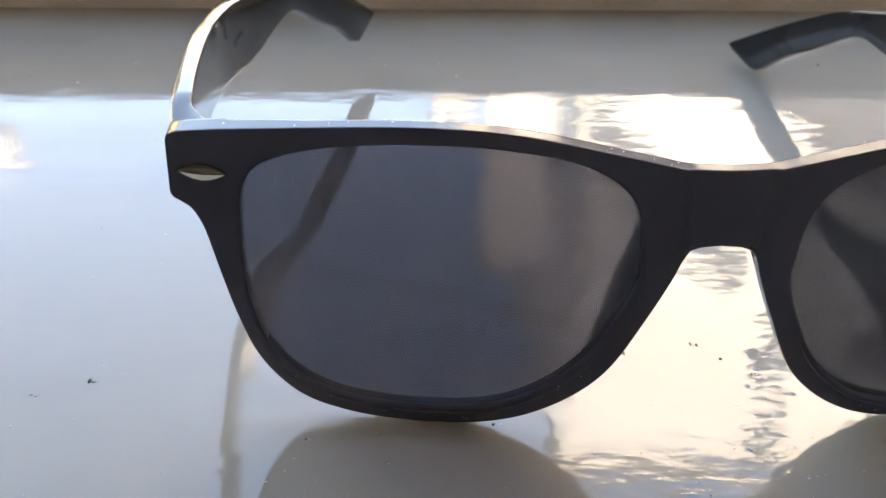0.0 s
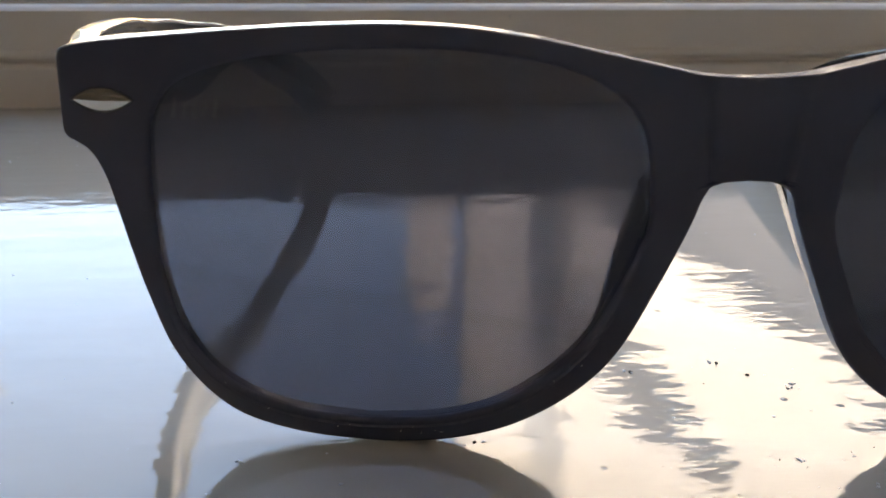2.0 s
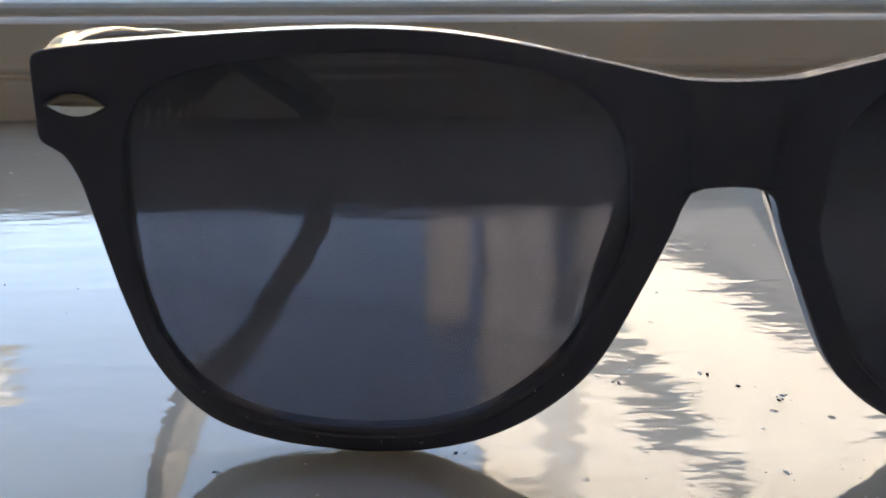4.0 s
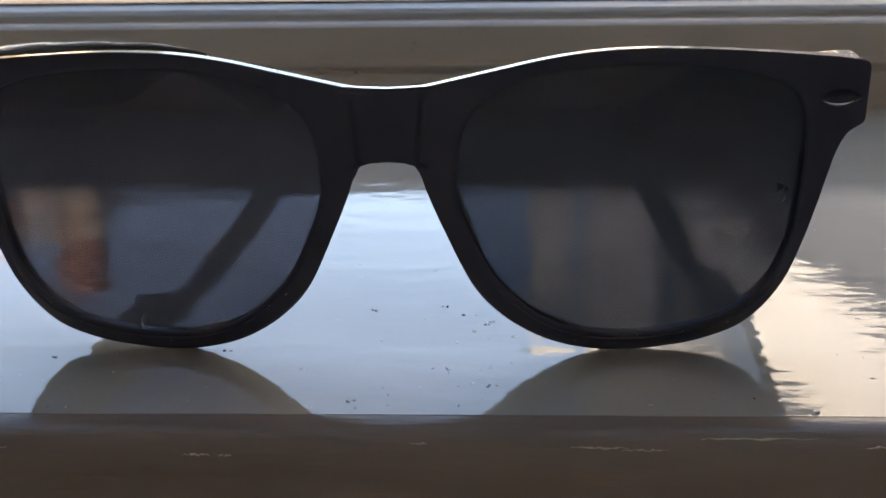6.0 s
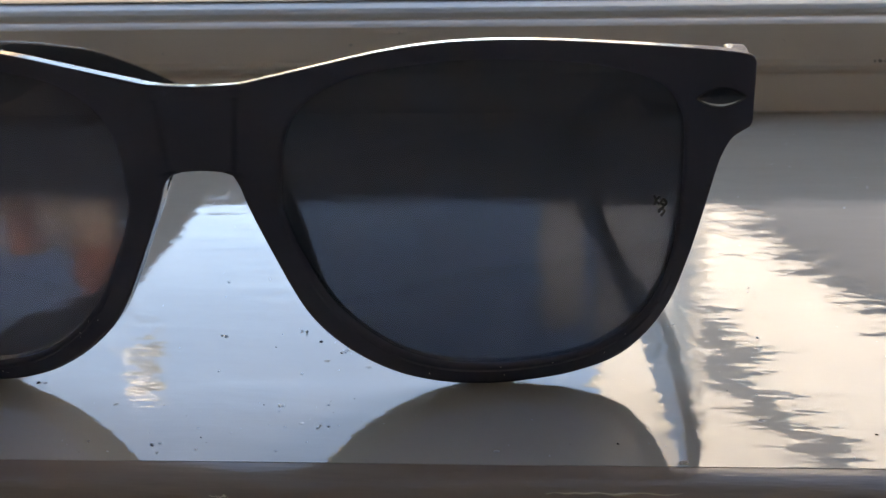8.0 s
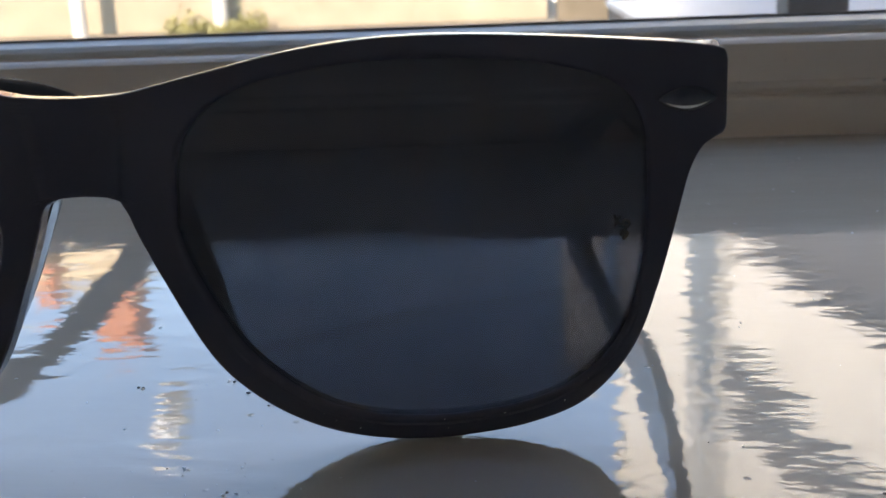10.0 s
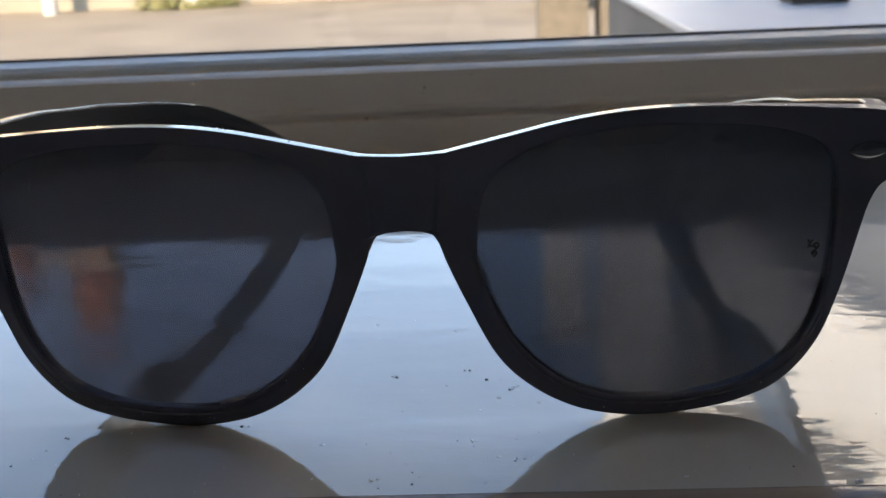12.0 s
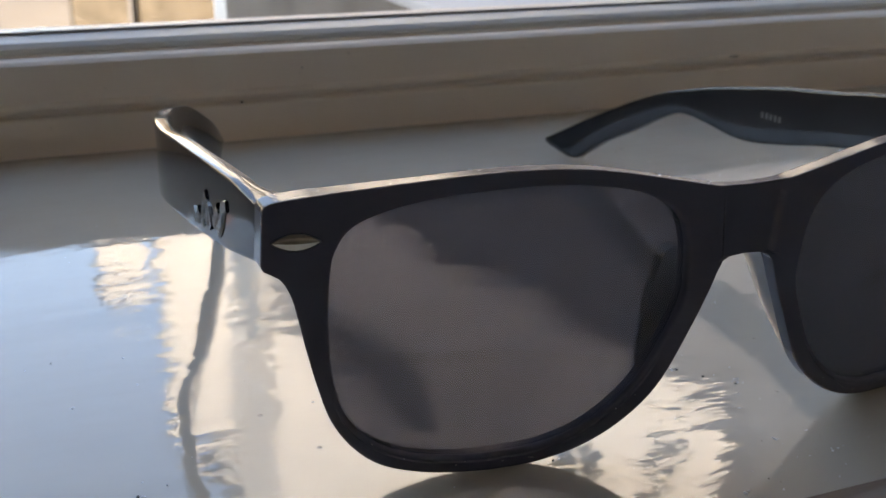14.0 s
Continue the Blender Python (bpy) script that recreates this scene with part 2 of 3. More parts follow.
M_LEAF = surface("hedge_leaf", (0.10, 0.10, 0.035), (0.20, 0.185, 0.07), 0.6, 3)
M_VAN = surface("white_van_paint", (0.80, 0.80, 0.80), (0.84, 0.84, 0.84), 0.15, 3)
M_TYRE = surface("tyre_rubber", (0.02, 0.02, 0.02), (0.035, 0.035, 0.035), 0.8, 40)
M_DARKGLASS = surface("dark_glass", (0.02, 0.025, 0.03), (0.04, 0.045, 0.05), 0.05, 3)
M_CLOUD = surface("cloud_white", (0.85, 0.85, 0.86), (0.9, 0.9, 0.9), 1.0, 0.05)


# ---- building helpers ----
def mesh_of(name, bm, material, smooth=False):
    me = bpy.data.meshes.new(name)
    bm.normal_update()
    bm.to_mesh(me)
    bm.free()
    for mat in material if isinstance(material, (list, tuple)) else [material]:
        me.materials.append(mat)
    if smooth:
        me.shade_smooth()
    return me


def part(name, bm, material, parent=None, label="", smooth=False):
    ob = new(name, mesh_of(name, bm, material, smooth))
    if parent is not None:
        ob.parent = parent
    return tagged(ob, label)


def thing(name, label, category, group="", kind="", at=(0, 0, 0)):
    ob = new(name)
    ob.empty_display_size = 0.01
    ob.location = at
    return tagged(ob, label, category, group, kind)


def box_bm(x0, x1, y0, y1, z0, z1, bevel=0.0, bm=None, segs=2):
    bm = bm or bmesh.new()
    vs = [bm.verts.new((x, y, z)) for x in (x0, x1) for y in (y0, y1) for z in (z0, z1)]
    fs = [(0, 1, 3, 2), (4, 6, 7, 5), (0, 4, 5, 1), (2, 3, 7, 6), (0, 2, 6, 4), (1, 5, 7, 3)]
    faces = [bm.faces.new([vs[i] for i in f]) for f in fs]
    if bevel:
        edges = list({e for f in faces for e in f.edges})
        bmesh.ops.bevel(bm, geom=edges, offset=bevel, segments=segs, profile=0.6, affect="EDGES")
    return bm


def extrude_profile(profile, x0, x1, cuts=1):
    """A closed (y, z) profile drawn out along x."""
    bm = bmesh.new()
    rings = []
    for i in range(cuts + 1):
        x = x0 + (x1 - x0) * i / cuts
        rings.append([bm.verts.new((x, y, z)) for y, z in profile])
    n = len(profile)
    for a, b in zip(rings, rings[1:]):
        for j in range(n):
            k = (j + 1) % n
            bm.faces.new((a[j], b[j], b[k], a[k]))
    bm.faces.new(rings[0])
    bm.faces.new(list(reversed(rings[-1])))
    bmesh.ops.recalc_face_normals(bm, faces=bm.faces)
    return bm


def catmull(points, per=10):
    """A smooth open curve through points; the ends keep their own tangent."""
    p = [np.array(q, float) for q in points]
    p = [2 * p[0] - p[1]] + p + [2 * p[-1] - p[-2]]
    out = []
    for i in range(1, len(p) - 2):
        for s in range(per):
            t = s / per
            a, b, c, d = p[i - 1], p[i], p[i + 1], p[i + 2]
            out.append(0.5 * (2 * b + (c - a) * t + (2 * a - 5 * b + 4 * c - d) * t * t + (3 * b - a - 3 * c + d) * t ** 3))
    out.append(p[-2])
    return out


# ---- window sill ----
WX0, WX1, WTOP = -1.50, 1.60, 1.45
R = 0.0105
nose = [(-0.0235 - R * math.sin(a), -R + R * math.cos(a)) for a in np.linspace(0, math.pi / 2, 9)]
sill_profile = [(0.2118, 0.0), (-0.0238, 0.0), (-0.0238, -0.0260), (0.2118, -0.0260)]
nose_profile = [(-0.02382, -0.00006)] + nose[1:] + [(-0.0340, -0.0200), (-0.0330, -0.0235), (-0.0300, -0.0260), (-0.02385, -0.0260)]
sill = part("window_sill", extrude_profile(sill_profile, WX0 - 0.05, WX1 + 0.05, 1), M_SILL)
tagged(sill, "cream gloss-painted wooden window sill with brush marks", "window sill", kind="structure")

nosing = part("nosing", extrude_profile(nose_profile, WX0 - 0.05, WX1 + 0.05, 1), M_NOSING, sill, "rounded sill nosing with shade painted in as brown")
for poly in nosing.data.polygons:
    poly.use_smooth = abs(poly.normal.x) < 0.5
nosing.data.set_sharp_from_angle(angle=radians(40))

def glint_ridge(x0, x1, angle, seed):
    """A thin broken ridge along the rounded nosing, added to imitate glints."""
    rr = random.Random(seed)
    bm = bmesh.new()
    n = 14
    rows = []
    for i in range(n + 1):
        t = i / n
        x = x0 + (x1 - x0) * t
        size = (0.05 + 0.15 * rr.random() ** 2) * math.sin(math.pi * min(max(t, 0.02), 0.98)) ** 0.5 * 0.001
        a = angle + rr.uniform(-0.015, 0.015)
        cy, cz = -0.0235 - R * math.sin(a), -R + R * math.cos(a)
        rows.append([bm.verts.new((x, cy - size * 1.6 * math.sin(b), cz + size * math.cos(b) - 0.00003)) for b in np.linspace(-1.9, 1.9, 7)])
    for a, b in zip(rows, rows[1:]):
        for j in range(6):
            bm.faces.new((a[j], a[j + 1], b[j + 1], b[j]))
    bmesh.ops.recalc_face_normals(bm, faces=bm.faces)
    return bm


for k, (x0, x1, angle) in enumerate(((0.026, 0.034, 0.62), (0.033, 0.0395, 0.655), (0.044, 0.060, 0.48), (-0.0275, -0.0235, 0.75), (-0.0225, -0.0205, 0.76), (0.066, 0.071, 0.60), (-0.058, -0.052, 0.66), (0.004, 0.0065, 0.58))):
    part("glint_ridge", glint_ridge(x0, x1, angle, k), M_GLINT, nosing, "added thin glossy ridge that paints in a gold glint", smooth=True)

# ---- window: bottom rail, jambs, head, beads and pane ----
window = thing("window_1", "cream-painted wooden window with a moulded bottom rail", "window", kind="structure")
rail_profile = [(0.2120, -0.010), (0.2120, 0.0112), (0.2124, 0.0119), (0.2142, 0.0124), (0.2142, 0.0132), (0.2128, 0.0137), (0.2121, 0.0143), (0.2118, 0.0152), (0.2121, 0.0161), (0.2127, 0.0166), (0.2127, 0.0258),
                (0.2126, 0.0278), (0.2142, 0.0288), (0.2168, 0.0294), (0.2172, 0.0284), (0.2190, 0.0284), (0.2192, 0.0298), (0.2750, 0.0298), (0.2750, -0.010)]
rail = part("bottom_rail", extrude_profile(rail_profile, WX0, WX1), M_RAIL, window)
bead_profile = [(0.2200, 0.0299), (0.2203, 0.0316), (0.2220, 0.0330), (0.2285, 0.0342), (0.2300, 0.0342), (0.2300, 0.0299)]
part("glazing_bead", extrude_profile(bead_profile, WX0, WX1), M_BEAD, window, "pale glazing bead")
part("glazing_seal", extrude_profile([(0.2300, 0.0299), (0.2300, 0.0352), (0.2312, 0.0352), (0.2312, 0.0299)], WX0, WX1), M_SEAL, window, "dark glazing seal")
part("jamb", box_bm(WX0 - 0.06, WX0, 0.212, 0.275, -0.01, WTOP, 0.003), M_RAIL, window)
part("jamb", box_bm(WX1, WX1 + 0.06, 0.212, 0.275, -0.01, WTOP, 0.003), M_RAIL, window)
part("head", box_bm(WX0 - 0.06, WX1 + 0.06, 0.212, 0.275, WTOP, WTOP + 0.06, 0.003), M_RAIL, window)
pane = part("pane", box_bm(WX0, WX1, 0.2313, 0.2353, 0.0300, WTOP), M_GLASS, window, "clear window pane")
pane.visible_shadow = False

# ---- unseen room behind the camera, pale to bounce light, and the house that it belongs to ----
RX0, RX1, RY0, FZ, CZ = -1.9, 2.0, -2.6, -0.92, 1.62
HTOP = 1.9


def wall(name, *b):
    return tagged(part(name, box_bm(*b), M_WALL), "plain pale grey plastered room wall", "wall", kind="structure")


wall("wall_north_low", RX0, RX1, 0.16, 0.42, FZ, -0.0265)
wall("wall_north_west", RX0, WX0 - 0.0605, 0.16, 0.42, -0.026, HTOP)
wall("wall_north_east", WX1 + 0.0605, RX1, 0.16, 0.42, -0.026, HTOP)
wall("wall_north_top", WX0 - 0.0605, WX1 + 0.0605, 0.16, 0.42, WTOP + 0.0605, HTOP)
wall("wall_west", RX0 - 0.2, RX0, RY0, 0.42, FZ, HTOP)
wall("wall_east", RX1, RX1 + 0.2, RY0, 0.42, FZ, HTOP)
wall("wall_south", RX0 - 0.2, RX1 + 0.2, RY0 - 0.2, RY0, FZ, HTOP)
# The floor is unseen; its pale colour throws light up onto the sunglasses.
tagged(part("floor", box_bm(RX0 - 0.2, RX1 + 0.2, RY0 - 0.2, 0.42, FZ - 0.1, FZ), M_FLOOR), "unseen board floor, made pale to bounce light", "floor", kind="structure")
tagged(part("ceiling", box_bm(RX0, RX1, RY0, 0.16, CZ, CZ + 0.1), M_CEIL), "off-white painted room ceiling", "ceiling", kind="structure")


# ---- sunglasses ----
MM = 0.001
BOW, RIVET_Z = 7.6, 40.7


def front_y(x, z):
    """The front surface of the frame, in mm: bowed across and leaning."""
    tilt = 0.04 + 0.083 * min(1.0, abs(x) / 36) ** 1.3
    return -BOW * (1 - (x / 70.5) ** 2) - tilt * (z - RIVET_Z)


OUTER = [
    [(0, 43.6), (5, 43.85), (9, 44.65), (16, 46.2), (23, 47.7), (30, 48.7), (37, 49.05), (44, 48.9), (51, 48.45), (58, 47.85), (65.5, 47.1), (69.8, 46.5)],
    [(69.8, 46.5), (71.1, 46.0), (71.5, 45.0)],
    [(71.5, 45.0), (71.6, 41), (71.7, 37.6)],
    [(71.7, 37.6), (71.3, 36.6), (69.2, 35.3), (67.8, 32.6), (66.9, 29), (65.8, 24), (64.3, 18), (62.3, 11.9), (59.2, 7.0), (55, 3.4), (49, 1.3), (43, 0.4),
     (36.3, 0.1), (29.4, 1.2), (23.2, 3.5), (17.3, 7.5), (12.6, 12.9), (8.4, 21.8), (5.9, 27.8), (5.0, 30.5), (4.2, 31.8), (3.2, 32.3), (1.5, 32.55), (0, 32.6)],
]
INNER = [(10.4, 31), (10.8, 35.3), (12.2, 39.2), (15.6, 42.5), (21.5, 44.9), (32.5, 46.4), (44, 46.2), (53, 45.0), (59.4, 42.6), (62.0, 39), (62.7, 34.7),
         (62.8, 27.8), (62.3, 20.4), (60.5, 13.5), (56.9, 8.4), (51.3, 5.0), (44.5, 3.5), (37, 3.1), (29.8, 4.2), (23.1, 7.3), (16.5, 13.6), (12.0, 22.3), (10.3, 27.6)]
CX, CZL = 36.0, 32.0


def polar(points):
    a = np.array([(math.atan2(z - CZL, x - CX), math.hypot(x - CX, z - CZL)) for x, z in points])
    a = a[np.argsort(a[:, 0])]
    return np.concatenate([a[-3:] - [2 * math.pi, 0], a, a[:3] + [2 * math.pi, 0]])


outer_pts = [q for run in OUTER for q in catmull(run, 12)]
inner_pts = catmull([INNER[-1]] + INNER + [INNER[0], INNER[1]], 12)[12:-12]
mid_pts = [(0.0, z) for z in np.linspace(32.6, 43.6, 14)][1:-1]
PO, PI = polar(list(outer_pts) + mid_pts), polar(inner_pts)
edge_a = np.array([q for q in outer_pts] + [(-x, z) for x, z in outer_pts])
edge_b = np.roll(edge_a, -1, axis=0)
edge_b[len(outer_pts) - 1], edge_b[-1] = edge_a[len(outer_pts) - 1], edge_a[-1]
inner_arr = np.array(inner_pts)


def edge_distance(x, z):
    ab, ap = edge_b - edge_a, np.array((x, z)) - edge_a
    t = np.clip((ap * ab).sum(1) / ((ab ** 2).sum(1) + 1e-12), 0, 1)
    return float(np.sqrt(((ap - ab * t[:, None]) ** 2).sum(1).min()))


def round_depth(d, r):
    return 0.0 if d >= r else r - math.sqrt(max(r * r - (r - d) ** 2, 0))


def bridge_dip(x, z):
    """The bridge is cut a little deeper between two slanting creases."""
    edge = 4.6 + 0.10 * (z - 32)
    return max(0.0, min(1.0, (edge - abs(x)) / 0.7)) * 0.6


MID_A, MID_B = math.atan2(43.6 - CZL, -CX), math.atan2(32.6 - CZL, -CX)


def frame_front():
    thick = 3.9
    ang = sorted(set(np.linspace(-math.pi, math.pi, 480, endpoint=False)) | {math.atan2(z - CZL, x - CX) for x, z in ((0, 43.6), (0, 32.6), (71.5, 45.0), (71.7, 37.6))})
    bm = bmesh.new()
    cols = []
    for a in ang:
        ro, ri = np.interp(a, PO[:, 0], PO[:, 1]), np.interp(a, PI[:, 0], PI[:, 1])
        ux, uz = math.cos(a), math.sin(a)
        if MID_A <= a <= MID_B:
            ro = CX / -ux
        w = ro - ri
        # a stepped ledge holds the lens, then the face runs out to the outer edge
        ledge = [0.0, 0.04, 0.12, 0.24, 0.4, 0.6, 0.82, 0.87, 0.97, 1.02, 1.1]
        offs = ledge + [1.1 + (w - 1.7) * k / 30 for k in range(1, 30)] + [w - 0.6, w - 0.42, w - 0.28, w - 0.16, w - 0.07, w - 0.02, w]
        front, back = [], []
        for o in offs:
            x, z = CX + (ri + o) * ux, CZL + (ri + o) * uz
            if x < 0.02:
                x = 0.0
            d_out = edge_distance(x, z) if o < w - 1e-6 or x == 0.0 else 0.0
            dep = round_depth(d_out, 0.20 + 0.35 * min(1.0, max(0.0, (20 - z) / 15))) + round_depth(o, 0.6) + 0.28 * min(1.0, max(0.0, (18 - z) / 8)) * min(1.0, max(0.0, (1.02 - o) / 0.2)) + bridge_dip(x, z)
            dep_b = thick - 0.8 * min(1.0, max(0.0, (62 - x) / 10)) - round_depth(d_out, 0.7 if x < 64 else 0.15) - round_depth(o, 0.5)
            y = front_y(x, z)
            front.append(bm.verts.new((x * MM, (y + dep) * MM, z * MM)))
            draw = 0.8 * min(1.0, max(0.0, (36 - z) / 2)) * min(1.0, max(0.0, (x - 34) / 10)) * (o / w) ** 2
            back.append(bm.verts.new(((x - draw * ux) * MM, (y + dep_b) * MM, (z - draw * uz) * MM)))
        # narrow loops near both ends keep the rim walls flat
        wall_out = [front[-1]] + [bm.verts.new(front[-1].co.lerp(back[-1].co, k)) for k in (0.07, 0.93)] + [back[-1]]
        wall_in = [front[0]] + [bm.verts.new(front[0].co.lerp(back[0].co, k)) for k in (0.07, 0.93)] + [back[0]]
        on_mid = abs(CX + ro * ux) < 0.05
        cols.append((front, back, on_mid, wall_out, wall_in))
    n = len(cols)
    for i in range(n):
        (f0, b0, m0, o0, i0), (f1, b1, m1, o1, i1) = cols[i], cols[(i + 1) % n]
        for j in range(len(f0) - 1):
            bm.faces.new((f0[j], f0[j + 1], f1[j + 1], f1[j]))
            bm.faces.new((b0[j], b1[j], b1[j + 1], b0[j + 1]))
        for j in range(3):
            bm.faces.new((i0[j], i1[j], i1[j + 1], i0[j + 1]))
            if not (m0 and m1):
                bm.faces.new((o0[j], o0[j + 1], o1[j + 1], o1[j]))
    half = list(bm.verts) + list(bm.edges) + list(bm.faces)
    dup = bmesh.ops.duplicate(bm, geom=half)
    for v in [g for g in dup["geom"] if isinstance(g, bmesh.types.BMVert)]:
        v.co.x = -v.co.x
    bmesh.ops.remove_doubles(bm, verts=bm.verts, dist=0.00002)
    bmesh.ops.recalc_face_normals(bm, faces=bm.faces)
    return bm


def lens_bm(sign):
    bm = bmesh.new()
    rings = []
    for face in (0, 1):
        layer = []
        for k in (1.006, 0.85, 0.6, 0.3):
            ring = []
            for a in np.linspace(-math.pi, math.pi, 96, endpoint=False):
                r = np.interp(a, PI[:, 0], PI[:, 1]) * k
                x, z = CX + r * math.cos(a), CZL + r * math.sin(a)
                bulge = 0.9 * (1 - k * k)
                ring.append(bm.verts.new((sign * x * MM, (front_y(x, z) + 1.15 - bulge + face * 1.5) * MM, z * MM)))
            layer.append(ring)
        c = bm.verts.new((sign * CX * MM, (front_y(CX, CZL) + 1.15 - 0.9 + face * 1.5) * MM, CZL * MM))
        for r0, r1 in zip(layer, layer[1:]):
            for j in range(96):
                bm.faces.new((r0[j], r0[(j + 1) % 96], r1[(j + 1) % 96], r1[j]))
        for j in range(96):
            bm.faces.new((layer[-1][j], layer[-1][(j + 1) % 96], c))
        rings.append(layer[0])
    for j in range(96):
        bm.faces.new((rings[0][j], rings[1][j], rings[1][(j + 1) % 96], rings[0][(j + 1) % 96]))
    bmesh.ops.recalc_face_normals(bm, faces=bm.faces)
    return bm


PX0, PX1, PZ, PH = 63.9, 70.45, 40.75, 1.28


def plaque_bm(sign, ridge, lower):
    """One face of a pointed-oval plaque: the brow above the ridge, or the slope that falls from the ridge to the lower edge."""
    bm = bmesh.new()
    rows, n = [], 26
    peak = 0.48 * PH * (ridge + 1)
    steps = np.linspace(-1, ridge, 5) if lower else np.linspace(ridge, 1, 7)
    for i in range(n + 1):
        t = i / n
        x = PX0 + (PX1 - PX0) * t
        swell = math.sin(math.pi * t)
        half = PH * swell ** 0.8
        row = []
        for s in steps:
            z = PZ + half * s
            if lower:
                k = (s + 1) / (ridge + 1)
                lift = 0.05 + peak * k * swell
            else:
                k = (s - ridge) / (1 - ridge)
                lift = 0.05 + swell * peak * (1 - 0.73 * k - 0.55 * math.sin(math.pi * k) * (1 - 0.5 * k))
            row.append(bm.verts.new((sign * x * MM, (front_y(x, z) - lift) * MM, z * MM)))
        rows.append(row)
    for a, b in zip(rows, rows[1:]):
        for j in range(len(steps) - 1):
            bm.faces.new((a[j], a[j + 1], b[j + 1], b[j]))
    bmesh.ops.remove_doubles(bm, verts=bm.verts, dist=0.00001)
    bmesh.ops.recalc_face_normals(bm, faces=bm.faces)
    if sum(f.normal.y for f in bm.faces) > 0:
        bmesh.ops.reverse_faces(bm, faces=bm.faces)
    return bm


def plaque_rim_bm(sign):
    """A thin raised wire round the pointed oval."""
    bm = bmesh.new()
    pts = []
    for side in (1, -1):
        for i in range(24):
            t = i / 24 if side > 0 else 1 - i / 24
            half = PH * max(math.sin(math.pi * t), 0) ** 0.8
            pts.append((PX0 + (PX1 - PX0) * t, PZ + side * half))
    rings = []
    m = len(pts)
    for i, (x, z) in enumerate(pts):
        px, pz = pts[i - 1]
        qx, qz = pts[(i + 1) % m]
        d = math.hypot(qx - px, qz - pz) + 1e-9
        nx, nz = (qz - pz) / d, -(qx - px) / d
        r = 0.13
        rings.append([bm.verts.new((sign * (x + nx * r * math.cos(a)) * MM, (front_y(x, z) - 0.06 - r * math.sin(a)) * MM, (z + nz * r * math.cos(a)) * MM)) for a in np.linspace(0, 2 * math.pi, 8, endpoint=False)])
    for i in range(m):
        a, b = rings[i], rings[(i + 1) % m]
        for j in range(8):
            bm.faces.new((a[j], a[(j + 1) % 8], b[(j + 1) % 8], b[j]))
    bmesh.ops.recalc_face_normals(bm, faces=bm.faces)
    return bm


T_TOP = [(3.5, 45.8), (12, 46.0), (20, 44.9), (48, 40.5), (62, 38.2), (78, 36.1), (90, 33.9), (101, 31.9), (110, 29.7), (121, 26.6), (131, 22.3), (146, 14.8), (158, 8.4), (166, 4.2)]
T_LOW = [(3.5, 36.9), (12, 35.0), (20, 33.2), (48, 28.0), (63, 25.2), (76, 22.4), (86, 20.6), (94, 20.3), (104, 21.9), (113, 22.6), (121, 19.4), (131, 13.6), (141, 8.2), (152, 0.6)]
PLAN_R = [(3.5, 71.45), (20, 73.3), (45, 75.3), (70, 75.8), (95, 74.0), (120, 69.5), (145, 62.5), (170, 56.5)]
PLAN_L = [(3.5, 71.45), (20, 73.2), (45, 74.7), (70, 74.8), (95, 71.2), (120, 63.6), (145, 53.6), (170, 46.0)]


def temple_frame(plan, sign, lift, y, z, inset):
    """A place on the temple: plan curve outside, inset inwards; a lifted temple is turned up at the hinge."""
    p = np.array(plan)
    x = np.interp(y, p[:, 0], p[:, 1])
    return Vector((sign * (x - inset) * MM, y * MM, (z + lift * y) * MM))


def temple_bm(plan, sign, lift):
    plan_s = np.array(catmull(plan, 10))
    top, low = np.array(catmull(T_TOP, 7)), np.array(catmull(T_LOW, 7))
    bm = bmesh.new()
    rings = []
    thick = 2.9
    for (yt, zt), (yl, zl) in zip(top, low):
        # the raised temple stands a little proud behind its hinge
        zt += lift * (19 * math.exp(-((yt - 50) / 26) ** 2) - 9 * math.exp(-((yt - 10) / 9) ** 2))
        t_here = thick - 0.3 * min(1, yt / 60) + 3.0 * max(0.0, 1 - (yt - 4) / 6) ** 1.4
        ring = []
        # round the section: s runs down the face, inset from the outer side
        for s, i in ((0.0, 0.10), (0.012, 0.02), (0.05, 0.0), (0.5, 0.0), (0.95, 0.0), (0.988, 0.03), (1.0, 0.14),
                     (1.0, 0.86), (0.988, 0.97), (0.95, 1.0), (0.5, 1.0), (0.05, 1.0), (0.012, 0.98), (0.0, 0.90)):
            y, z = yt + (yl - yt) * s, zt + (zl - zt) * s
            x = np.interp(y, plan_s[:, 0], plan_s[:, 1]) - i * t_here
            ring.append(bm.verts.new((sign * x * MM, y * MM, (z + lift * max(y - 4, 0)) * MM)))
        rings.append(ring)
    rings = rings[:-1]
    m = len(rings[0])
    # rounded end: closing rings shrink along a quarter circle
    end = [v.co.copy() for v in rings[-1]]
    c = sum(end, Vector()) / m
    axis = (c - sum((v.co for v in rings[-4]), Vector()) / m).normalized()
    for k in (0.25, 0.5, 0.7, 0.85, 0.95):
        rings.append([bm.verts.new(c + (q - c) * math.sqrt(1 - k * k) + axis * 3.2 * k * MM) for q in end])
    for a, b in zip(rings, rings[1:]):
        for j in range(m):
            bm.faces.new((a[j], a[(j + 1) % m], b[(j + 1) % m], b[j]))
    bm.faces.new(rings[0])
    bm.faces.new(rings[-1])
    bmesh.ops.recalc_face_normals(bm, faces=bm.faces)
    return bm


